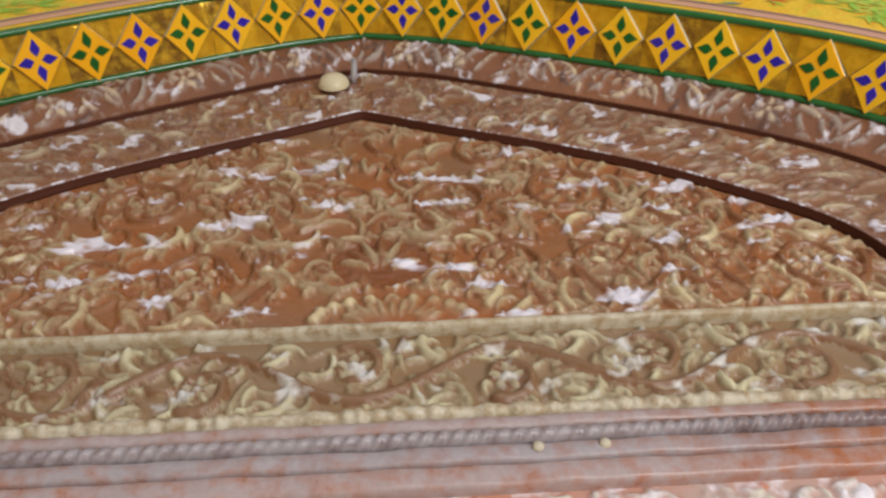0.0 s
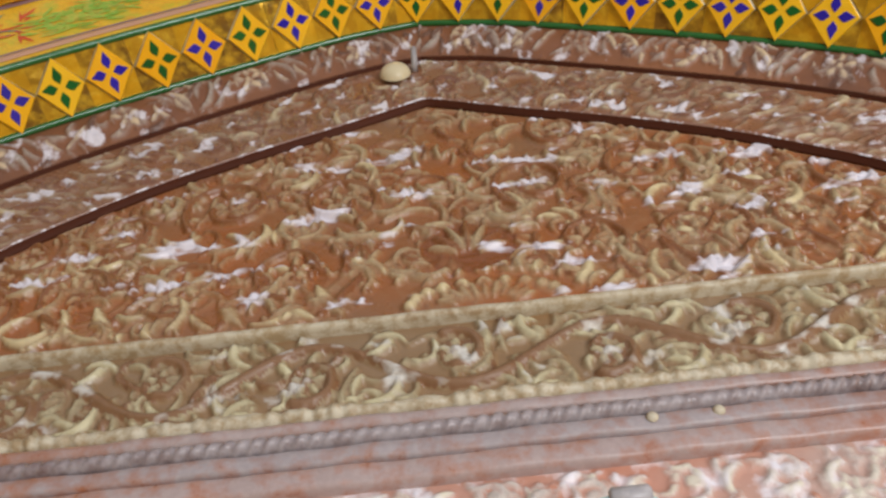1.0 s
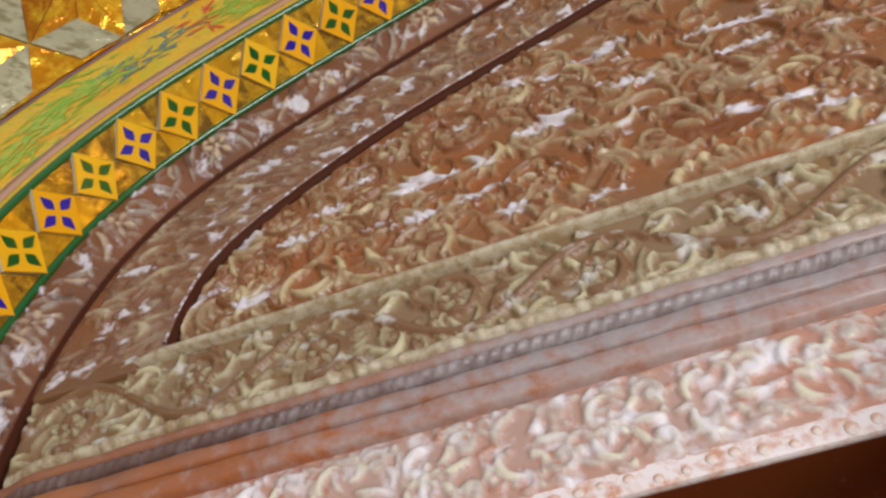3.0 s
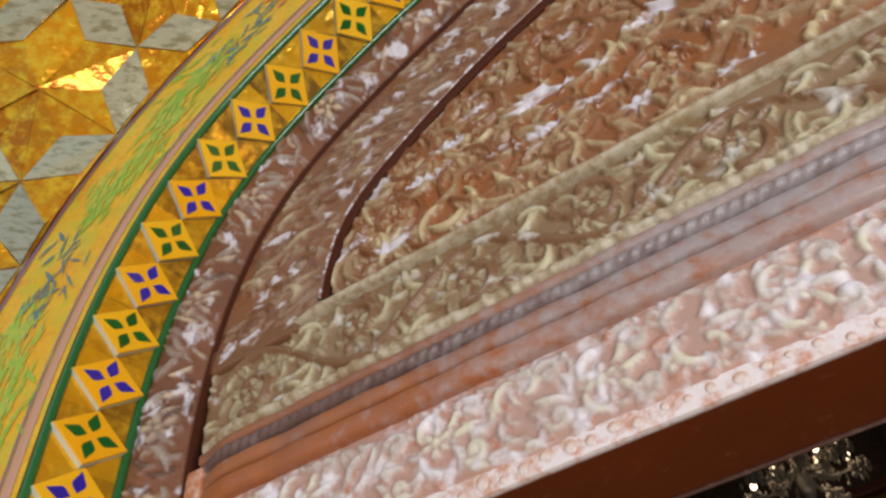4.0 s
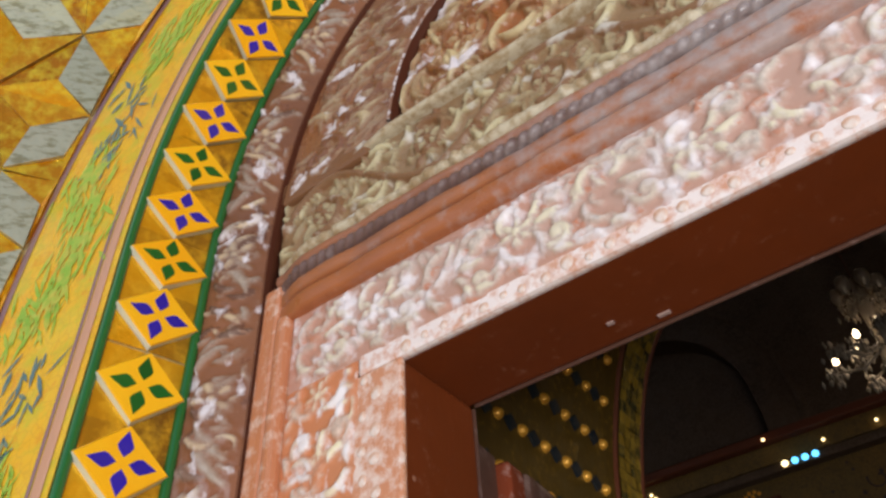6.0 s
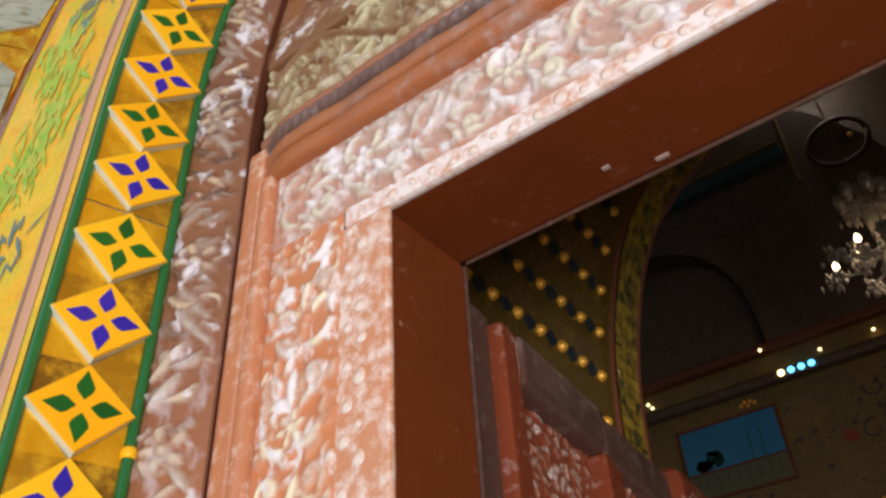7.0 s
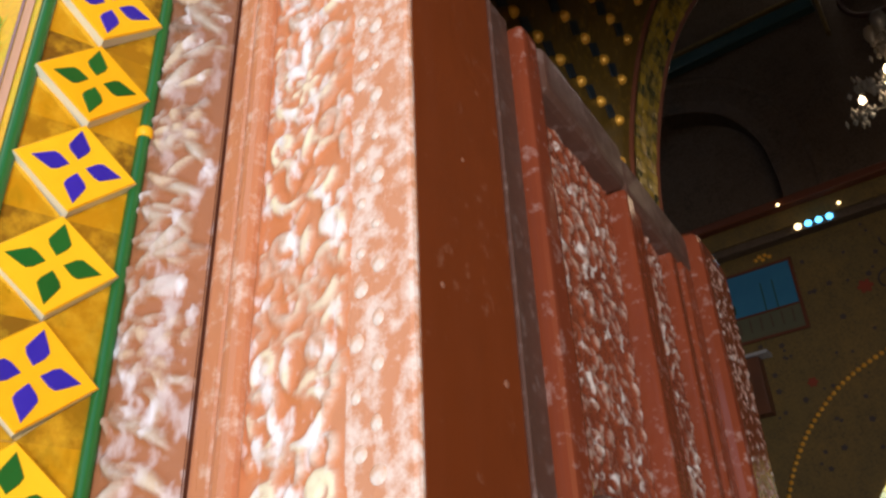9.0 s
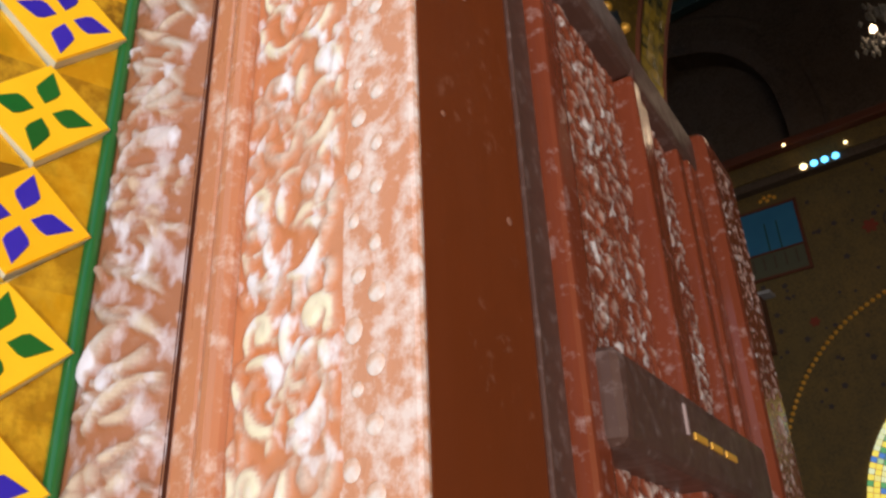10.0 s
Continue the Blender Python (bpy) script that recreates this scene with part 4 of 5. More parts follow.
def leaf_carving(name, y0, y1, z0, z1, out, seed, label, big=1.0, depth=0.0042):
    w, h, res = z1 - z0, y1 - y0, 0.0023
    R = Relief(w, h, res, seed)
    R.curls(int(w * h * 6000), 0.020, 0.0030, (0.5,))
    n = int(w / (0.034 * big))
    for k in range(n):
        x = (k + 0.5) * 0.034 * big
        for d in (-1, 1):
            for f in (0.1, 0.24, 0.38):
                R.leaf(x + R.r.uniform(-0.006, 0.006), h * (0.5 + d * f), d * (0.9 + 3 * f), min(0.017, h * 0.2), 0.0036, 1.0, d * 0.9)
            R.leaf(x + 0.015, h / 2 + d * h * 0.22, d * 2.3, min(0.016, h * 0.2), 0.0036, 0.9, -d * 0.8)
        R.dab(x + 0.017, h / 2, 0.006, 1.0)
        a = R.done(0.4)
    X, Y = np.meshgrid(np.arange(a.shape[0]) * res, np.arange(a.shape[1]) * res, indexing="ij")
    V = np.stack([out + a * depth, y0 - 0.12 + Y, z0 + X], -1).reshape(-1, 3)
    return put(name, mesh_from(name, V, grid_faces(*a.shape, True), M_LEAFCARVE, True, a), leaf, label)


ZT = 1.985
lpart("back_board", 0.120, 0.663, 0.02, ZT - 0.02, -0.012, M_LEAFPAINT, "", 0.002, -0.035)
lpart("hinge_stile", 0.120, 0.150, 0.02, ZT, 0.002, M_RAIL, "dusty dark hinge stile", 0.003)
lpart("stile_moulding", 0.152, 0.181, 0.02, ZT - 0.004, 0.012, M_LEAFPAINT, "glossy red-brown moulding", 0.006)
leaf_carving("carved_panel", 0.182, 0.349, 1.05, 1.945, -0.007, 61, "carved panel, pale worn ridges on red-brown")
lpart("middle_moulding", 0.350, 0.373, 0.02, 1.941, 0.010, M_LEAFPAINT, "glossy red-brown moulding", 0.005)
lpart("middle_moulding", 0.377, 0.403, 0.02, 1.941, 0.006, M_LEAFPAINT, "glossy red-brown moulding", 0.005)
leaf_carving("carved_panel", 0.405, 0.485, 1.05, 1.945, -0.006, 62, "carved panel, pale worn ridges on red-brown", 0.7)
lpart("edge_moulding", 0.487, 0.510, 0.02, 1.941, 0.006, M_LEAFPAINT, "glossy red-brown moulding", 0.005)
lpart("edge_moulding", 0.515, 0.553, 0.02, 1.941, 0.009, M_LEAFPAINT, "glossy red-brown moulding", 0.007)
post = lpart("meeting_stile", 0.556, 0.684, 0.02, 1.995, 0.022, M_LEAFPAINT, "rounded meeting stile", 0.016)
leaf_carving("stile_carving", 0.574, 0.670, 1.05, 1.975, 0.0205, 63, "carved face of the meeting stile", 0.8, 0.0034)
lpart("top_rail", 0.184, 0.352, 1.938, ZT, 0.013, M_RAIL, "dark dusty top rail", 0.009)
lpart("top_rail", 0.356, 0.554, 1.936, ZT - 0.002, 0.010, M_RAIL, "dark dusty top rail", 0.009)
rail = lpart("lock_rail", 0.170, 0.512, 1.582, 1.638, 0.024, M_RAIL, "dark brown cross rail with worn yellow marks", 0.010)
for k, (y0, y1) in enumerate(((0.295, 0.322), (0.332, 0.358), (0.368, 0.396))):
    put("yellow_mark", box_mesh("yellow_mark", (0.002, y1 - y0, 0.005), M_STUD, 0.0008), rail, "worn yellow paint mark", Matrix.Translation((0.0215, (y0 + y1) / 2 - 0.341, -0.002)))
put("rail_flake", box_mesh("rail_flake", (0.002, 0.004, 0.02), M_FLAKE, 0.0006), rail, "pale scratch", Matrix.Translation((0.0215, -0.06, 0.006)))


# ---- arch reveal: tiles, green beads, gold border, star mosaic ----
def on_reveal(s, v):
    """A place on the reveal: v from 0 at the frame to 1 at the wall face."""
    return WALL_ARCH.place(s, STEP_IN * v + 0.004 * (1 - v), Y_FRAME + (Y_FACE - Y_FRAME) * v)


for name, o_, y_ in (("inner_bead", 0.0, Y_FRAME - 0.001), ("outer_bead", STEP_IN - 0.003, Y_FACE - 0.001)):
    pts = WALL_ARCH.place(np.arange(0, END, 0.012), o_, y_)
    put(name, tube_mesh(name, pts, 0.0044, M_GREENBEAD, 8), wall_front, "thin green glass bead")
put("bead_joint", tube_mesh("bead_joint", WALL_ARCH.place(WALL_ARCH.s_of_height(1.874) + np.array((-0.004, -0.002, 0.002, 0.004)), 0.0, Y_FRAME - 0.001), [0.0046, 0.0058, 0.0058, 0.0046], M_TILE, 10), wall_front, "amber joint in the green bead")
PITCH = 0.0663
mid = WALL_ARCH.mid
first = WALL_ARCH.s_of_height(1.896)
n_low = int((first - WALL_ARCH.s_of_height(1.10)) / PITCH)
count = 44
KNOT_K = (0, 3, 5, 7, 9, 11, 13, 15, 19, 22)
KNOT_S = (0.0, 0.203, 0.326, 0.446, 0.566, 0.683, 0.800, 0.914, 1.148, mid - first)


def tile_s(k):
    """Arc length of tile k; the tiles crowd a little towards the apex."""
    if k > 22:
        return 2 * mid - tile_s(44 - k)
    return first + (k * PITCH if k < 0 else float(np.interp(k, KNOT_K, KNOT_S)))


lo, hi = -n_low, count + n_low
field = []
faces = []
for k in range(lo, hi + 1):
    s, step = tile_s(k), (tile_s(k + 1) - tile_s(k - 1)) / 2
    for ds0, v0, ds1, v1, ds2, v2 in ((-0.5, 0.5, -0.5, 0.03, 0.0, 0.03), (0.5, 0.5, 0.0, 0.03, 0.5, 0.03), (-0.5, 0.5, 0.0, 0.97, -0.5, 0.97), (0.5, 0.5, 0.5, 0.97, 0.0, 0.97)):
        b = len(field)
        tri = [on_reveal(s + d * step, v) for d, v in ((ds0, v0), (ds1, v1), (ds2, v2))]
        x, z, nx, nz = WALL_ARCH.at(s)
        lift = np.array((-nx * 0.003, -0.001, -nz * 0.003))
        tilt = random.uniform(-0.0012, 0.0012)
        field += [tri[0] + lift * (1 + tilt * 300), tri[1] + lift, tri[2] + lift]
        faces.append((b, b + 1, b + 2))
amber = put("amber_field", mesh_from("amber_field", field, faces, M_AMBERFIELD, False), wall_front, "amber mirror glass between the flower tiles")
amber["kind"] = "stuff"

# one flower tile, built flat in its own axes: u along the arch, w across, n out
def plate(name, corners, n0, n1, mat):
    c = np.array(corners, float)
    V = [(p[0], p[1], n0) for p in c] + [(p[0] * 0.96, p[1] * 0.96, n1) for p in c]
    k = len(c)
    f = [tuple(range(k, 2 * k))] + [(i, (i + 1) % k, k + (i + 1) % k, k + i) for i in range(k)]
    return mesh_from(name, V, f, mat, False)


HALF_U, HALF_W = PITCH * 0.5, 0.0365
tile_me = plate("flower_tile", [(HALF_U * 0.97, 0), (0, HALF_W), (-HALF_U * 0.97, 0), (0, -HALF_W)], 0.0, 0.0085, M_MORTAR)
face_me = plate("tile_glaze", [(HALF_U * 0.945, 0), (0, HALF_W * 0.97), (-HALF_U * 0.945, 0), (0, -HALF_W * 0.97)], 0.0080, 0.0096, M_TILE)


def petal_mesh(name, mat):
    L0, L1, w = 0.0042, 0.0262, 0.0066
    out = [(L0, 0), (L0 + 0.006, w * 0.8), (L0 + 0.0095, w), (L0 + 0.013, w * 0.75), (L1, 0), (L0 + 0.013, -w * 0.75), (L0 + 0.0095, -w), (L0 + 0.006, -w * 0.8)]
    c = np.array(out)
    V = [(p[0], p[1], 0.0092) for p in c] + [(L0 + 0.009 + (p[0] - L0 - 0.009) * 0.9, p[1] * 0.86, 0.0106) for p in c]
    f = [tuple(range(8, 16))] + [(i, (i + 1) % 8, 8 + (i + 1) % 8, 8 + i) for i in range(8)]
    return mesh_from(name, V, f, mat, False)


petal_blue, petal_green = petal_mesh("petal_blue", M_BLUE), petal_mesh("petal_green", M_GREEN)
for k in range(lo, hi + 1):
    s, step = tile_s(k), (tile_s(k + 1) - tile_s(k - 1)) / 2
    P = on_reveal(s, 0.5)
    ua = on_reveal(s + 0.004, 0.5) - on_reveal(s - 0.004, 0.5)
    wa = on_reveal(s, 0.7) - on_reveal(s, 0.3)
    ua, wa = Vector(ua).normalized(), Vector(wa).normalized()
    na = ua.cross(wa).normalized()
    x, z, nx, nz = WALL_ARCH.at(s)
    if na.x * nx + na.z * nz > 0:
        na = -na
    wa = na.cross(ua)
    m = Matrix((ua, wa, na)).transposed().to_4x4()
    jit = pose(random.uniform(-0.0008, 0.0008), random.uniform(-0.0008, 0.0008), 0.0015, random.uniform(-2, 2), random.uniform(-2, 2), random.uniform(-2.5, 2.5))
    t = put("flower_tile", tile_me, wall_front, "amber tile with green glass petals" if k % 2 == 0 else "amber tile with blue glass petals", Matrix.Translation(P) @ m @ jit @ Matrix.Diagonal((step / PITCH, 1, 1, 1)))
    put("tile_glaze", face_me, t)
    for q in range(4):
        put("petal", petal_green if k % 2 == 0 else petal_blue, t, "", pose(0, 0, 0, 0, 0, 90 * q + random.uniform(-4, 4)))

# gold border with painted vines
put("gold_border", sweep("gold_border", WALL_ARCH, [(STEP_IN + 0.002, Y_FACE - 0.004), (0.06, Y_FACE - 0.0075), (0.12, Y_BAND + 0.006), (STEP_OUT, Y_BAND - 0.004)], M_GOLD, step=0.012), wall_front, "gold painted border with vines")


def on_border(s, v, lift=0.0):
    o_ = STEP_IN + (STEP_OUT - STEP_IN) * v
    return WALL_ARCH.place(s, o_, np.interp(o_, (STEP_IN, 0.06, 0.12, STEP_OUT), (Y_FACE - 0.004, Y_FACE - 0.0075, Y_BAND + 0.006, Y_BAND - 0.004)) - 0.0008 - lift)


def border_line(name, v, wide, mat, label):
    e = wide / (STEP_OUT - STEP_IN) / 2
    S = np.arange(WALL_ARCH.s_of_height(0.9), END - WALL_ARCH.s_of_height(0.9), 0.012)
    V = np.stack([on_border(S, v - e), on_border(S, v, 0.0008), on_border(S, v + e)], 1).reshape(-1, 3)
    put(name, mesh_from(name, V, grid_faces(len(S), 3), mat), wall_front, label)


border_line("pink_line", 0.10, 0.012, M_PINK, "salmon pink painted line")
border_line("mauve_line", 0.165, 0.004, M_MAUVE, "thin mauve painted line")
border_line("mauve_line", 0.965, 0.009, M_MAUVE, "mauve brown painted edge line")


def vine(name, s0, s1, mat, seed, wide, count, label, spread=0.35):
    """Small painted leaves gathered along a stem on the border."""
    rr = random.Random(seed)
    V, F = [], []

    def blade(s, v, a, L, w):
        b = len(V)
        for u, ww in ((0, 0.0), (0.35, 1.0), (0.7, 0.7), (1.0, 0.0)):
            for d in ((0,) if ww == 0 else (-1, 1)):
                V.append(on_border(s + math.cos(a) * L * u - math.sin(a) * w * ww * d, v + (math.sin(a) * L * u + math.cos(a) * w * ww * d) / (STEP_OUT - STEP_IN), 0.0004))
        F.extend([(b, b + 1, b + 2), (b + 1, b + 3, b + 4, b + 2), (b + 3, b + 5, b + 4)])

    for k in range(count):
        u = (k + rr.random()) / count
        s = s0 + (s1 - s0) * u
        v = 0.55 + 0.10 * math.sin(u * 7 + seed) + rr.gauss(0, 0.10) * wide
        blade(s, v, rr.choice((0.0, math.pi)) + rr.gauss(0, spread), rr.uniform(0.014, 0.036), rr.uniform(0.0014, 0.0030))
    return put(name, mesh_from(name, V, F, mat, False), wall_front, label)


base = WALL_ARCH.s_of_height(1.45)
k = 0
s = base
while s < END - base:
    vine("green_vine", s, s + 0.21, M_LEAFGREEN, 100 + k, 1.1, 230, "lime green painted leaves")
    vine("blue_sprig", s + 0.19, s + 0.30, M_LEAFBLUE, 200 + k, 0.9, 34, "slate blue painted sprig", 0.6)
    if k % 3 == 0:
        vine("red_flower", s + 0.305, s + 0.325, M_RED, 300 + k, 0.5, 14, "small red painted flower", 1.2)
    s += 0.325
    k += 1

# star mosaic on the splay: honeycomb of silver lozenges with amber stars
def on_splay(u, v, lift=0.004):
    v = v * 1.3
    o_ = STEP_OUT + v * 0.63
    y_ = Y_BAND - v * 0.775
    x, z, nx, nz = WALL_ARCH.at(u)
    return np.array((x + nx * (o_ - lift * 0.775), y_ - lift * 0.63, z + nz * (o_ - lift * 0.775)))


EDGE = 0.085
HX, HY = EDGE * math.sqrt(3), EDGE * 1.5
rr = random.Random(8)
u_lo, u_hi = WALL_ARCH.s_of_height(1.75), END - WALL_ARCH.s_of_height(1.75)
rows = 3
U0 = 2.514
done_edges = set()


def lozenge(a, b, w):
    a, b = np.array(a), np.array(b)
    m_, d = (a + b) / 2, (b - a)
    p = np.array((-d[1], d[0])) / np.linalg.norm(d) * w
    return [a + d * 0.02, m_ - p, b - d * 0.02, m_ + p]


LOZ = EDGE * 0.25
for j in range(-1, rows):
    n0 = int((u_lo - U0) / HX) - 1
    n1 = int((u_hi - U0) / HX) + 1
    for i in range(n0, n1):
        cu, cv = U0 + (i + 0.5 * (j % 2)) * HX, 0.004 + EDGE + j * HY
        vert = [(cu + EDGE * math.sin(q * math.pi / 3), cv + EDGE * math.cos(q * math.pi / 3)) for q in range(6)]
        if max(p[1] for p in vert) < 0.01 or not all(u_lo < p[0] < u_hi for p in vert):
            continue
        pts = []
        for q in range(6):
            a_, b_ = vert[q], vert[(q + 1) % 6]
            key = (round((a_[0] + b_[0]) * 400), round((a_[1] + b_[1]) * 400))
            loz = lozenge(a_, b_, LOZ)
            inward = min(loz[1], loz[3], key=lambda p: math.hypot(p[0] - cu, p[1] - cv))
            pts += [np.array(a_), inward]
            if key in done_edges or min(a_[1], b_[1]) < 0.002:
                continue
            done_edges.add(key)
            tiltv = rr.uniform(-0.002, 0.002)
            top = [on_splay(*p, 0.007 + tiltv * (1 if n_ < 2 else -1)) for n_, p in enumerate(loz)]
            low = [on_splay(*p, 0.001) for p in loz]
            put("silver_lozenge", mesh_from("silver_lozenge", low + top, [(4, 5, 6, 7), (0, 1, 5, 4), (1, 2, 6, 5), (2, 3, 7, 6), (3, 0, 4, 7)], M_SILVER, False), wall_front, "silver mirror lozenge")
        V, F = [], []
        ctr = np.array((cu, cv))
        for q in range(12):
            a_, b_ = pts[q], pts[(q + 1) % 12]
            tri = [ctr, a_, b_]
            if min(p[1] for p in tri) < -0.02:
                tri = [np.array((p[0], max(p[1], 0.002))) for p in tri]
            o0 = len(V)
            tl = rr.uniform(-0.003, 0.016)
            V += [on_splay(*tri[0], 0.005 + tl * 0.5), on_splay(*tri[1], 0.004 + rr.uniform(-0.002, 0.004)), on_splay(*tri[2], 0.003 + rr.uniform(-0.002, 0.004))]
            F.append((o0, o0 + 1, o0 + 2))
        put("amber_star", mesh_from("amber_star", V, F, M_STARAMBER, False), wall_front, "amber mirror star")


# ---- passage wall: gilt studs, mosaic border ----
stud_me = dome_mesh("gilt_stud", 0.0082, 0.009, M_STUD, 12, 4)
dia_me = plate("blue_diamond", [(0.015, 0), (0, 0.012), (-0.015, 0), (0, -0.012)], 0.0, 0.002, M_DARKBLUE)
r0 = ROOM_ARCH.s_of_height(2.302) - 5 * 0.067
for j in range(16):
    for i in range(10):
        s, y_ = r0 + j * 0.067, 0.139 + i * 0.053
        if y_ > 0.635 or s > ROOM_ARCH.mid + 0.2:
            continue
        x, z, nx, nz = ROOM_ARCH.at(s)
        n = Vector((-nx, 0, -nz))
        P = Vector((float(x), y_, float(z)))
        put("gilt_stud", stud_me, wall_inner, "", Matrix.Translation(P) @ n.to_track_quat("-Y", "Z").to_matrix().to_4x4())
        if i + 1 < 10 and y_ + 0.027 < 0.64:
            P2 = Vector((float(x), y_ + 0.0265, float(z)))
            put("blue_diamond", dia_me, wall_inner, "", Matrix.Translation(P2 + n * 0.001) @ n.to_track_quat("Z", "Y").to_matrix().to_4x4())
for name, y_, r_ in (("red_border", 0.655, 0.005), ("red_border", 0.738, 0.006)):
    pts = ROOM_ARCH.place(np.arange(0, ROOM_ARCH.s[-1], 0.015), 0.0, y_)
    put(name, tube_mesh(name, pts, r_, M_REDLINE, 8), wall_inner, "thin red painted rib")
V, F = [], []
rr = random.Random(4)
for s in np.arange(ROOM_ARCH.s_of_height(1.7), ROOM_ARCH.s[-1] - ROOM_ARCH.s_of_height(1.7), 0.018):
    for q in range(4):
        y0, y1 = 0.662 + q * 0.0175, 0.662 + (q + 1) * 0.0175 - 0.001
        b = len(V)
        for ss, yy in ((s, y0), (s + 0.017, y0), (s + 0.017, y1), (s, y1)):
            V.append(ROOM_ARCH.place(ss, -0.003 - rr.uniform(0, 0.002), yy))
        F.append((b, b + 1, b + 2, b + 3))
ob = put("mosaic_border", mesh_from("mosaic_border", V, F, M_BANDMOSAIC, False), wall_inner, "dark gold mirror mosaic border")
ob["kind"] = "stuff"


# ---- room beyond ----
cor = thing("cornice", "dark moulded cornice with a strip of lights", "cornice", kind="structure")
box("cornice_top", -2.6, 2.6, 3.02, 3.1, 3.36, 3.40, M_REDLINE, cor, "", 0.008)
box("cornice_band", -2.6, 2.6, 3.06, 3.1, 3.275, 3.358, M_ROOM, cor, "", 0.004)
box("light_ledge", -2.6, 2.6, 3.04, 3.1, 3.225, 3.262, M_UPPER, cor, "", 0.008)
led_me = dome_mesh("led", 0.015, 0.012, M_LED, 10, 3)
ledw_me = dome_mesh("led_warm", 0.015, 0.012, M_LEDWARM, 10, 3)
for k in range(4):
    put("led", ledw_me if k == 0 else led_me, cor, "glowing light" if k else "warm glowing light", Matrix.Translation((-0.868 + k * 0.043, 3.037, 3.247)))
put("led", dome_mesh("led_small", 0.007, 0.007, M_LEDWARM, 8, 3), cor, "", Matrix.Translation((-0.47, 3.037, 3.30)))

small_led = dome_mesh("led_small", 0.0075, 0.007, M_LEDWARM, 8, 3)
for x, y, z in ((-0.917, 3.017, 3.368), (-0.692, 3.057, 3.302), (-1.482, 3.057, 3.312), (-1.466, 3.057, 3.290)):
    put("led", small_led, cor, "tiny warm light", Matrix.Translation((x, y, z)))

# upper wall with a blind arch
niche = Arch([(0.46, 3.41), (0.46, 3.55), (0.42, 3.78), (0.32, 3.96), (0.18, 4.07), (0.0, 4.13)])
X0 = -1.36
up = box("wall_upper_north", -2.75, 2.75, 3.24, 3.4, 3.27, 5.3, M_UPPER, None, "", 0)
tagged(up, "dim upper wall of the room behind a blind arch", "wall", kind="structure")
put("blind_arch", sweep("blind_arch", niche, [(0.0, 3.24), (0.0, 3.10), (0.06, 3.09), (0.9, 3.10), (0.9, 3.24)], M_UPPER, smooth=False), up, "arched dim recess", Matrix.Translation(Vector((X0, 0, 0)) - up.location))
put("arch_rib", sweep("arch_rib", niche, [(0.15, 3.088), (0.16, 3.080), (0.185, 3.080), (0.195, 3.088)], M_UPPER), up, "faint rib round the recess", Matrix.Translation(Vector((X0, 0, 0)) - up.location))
high = thing("upper_cornice", "dark teal painted cornice above the blind arch", "cornice", kind="structure")
box("cornice_face", -2.6, -0.53, 3.03, 3.088, 4.32, 4.39, M_TEAL, high, "", 0.008)
box("cornice_lip", -2.6, -0.53, 3.015, 3.088, 4.392, 4.412, M_ROOM, high, "", 0.006)
box("corner_rib", -0.52, -0.50, 3.05, 3.088, 4.15, 4.62, M_ROOM, high, "ochre rib at the end of the cornice", 0.006)
ring_pts = [(-0.29 + 0.135 * math.cos(q * math.pi / 12), 3.092, 4.30 + 0.135 * math.sin(q * math.pi / 12)) for q in range(25)]
put("painted_ring", tube_mesh("painted_ring", ring_pts, 0.013, M_RINGPAINT, 8, True), up, "dark painted ring", Matrix.Translation(-up.location))
put("ring_boss", dome_mesh("ring_boss", 0.014, 0.010, M_STUD, 10, 3), up, "small gilt boss", Matrix.Translation(Vector((-0.23, 3.086, 4.305)) - up.location))

# painted scene on the wall
pic = thing("wall_painting", "blue painted garden view with trees above a terrace", "painting", at=(-1.17, 3.097, 2.99))
W2, H2 = 0.43, 0.31
put("painted_sky", box_mesh("painted_sky", (W2, 0.006, 0.20), M_PAINTSKY, 0.001), pic, "", Matrix.Translation((0, -0.003, 0.05)))
put("painted_terrace", box_mesh("painted_terrace", (W2, 0.006, 0.105), M_PAINTSTONE, 0.001), pic, "", Matrix.Translation((0, -0.003, -0.105)))
for sx, sz, w, h in ((0, 0.155, W2 + 0.03, 0.012), (0, -0.162, W2 + 0.03, 0.012), (-W2 / 2 - 0.008, 0, 0.014, 0.32), (W2 / 2 + 0.008, 0, 0.014, 0.32), (0, -0.05, W2, 0.008)):
    put("picture_edge", box_mesh("picture_edge", (w, 0.012, h), M_REDLINE, 0.002), pic, "thin red-brown border", Matrix.Translation((sx, -0.006, sz)))


def painted_tree(x, z, r, seed):
    q = random.Random(seed)
    V, F = [], []
    for k in range(120):
        a, d = q.uniform(0, 6.28), r * math.sqrt(q.random())
        cx, cz, w = x + d * math.cos(a), z + d * 0.8 * math.sin(a), q.uniform(0.004, 0.010)
        b = len(V)
        V += [(cx - w, -0.0075, cz), (cx, -0.0075, cz - w), (cx + w, -0.0075, cz), (cx, -0.0075, cz + w)]
        F.append((b, b + 1, b + 2, b + 3))
    put("painted_tree", mesh_from("painted_tree", V, F, M_PAINTTREE, False), pic, "dark green painted tree")


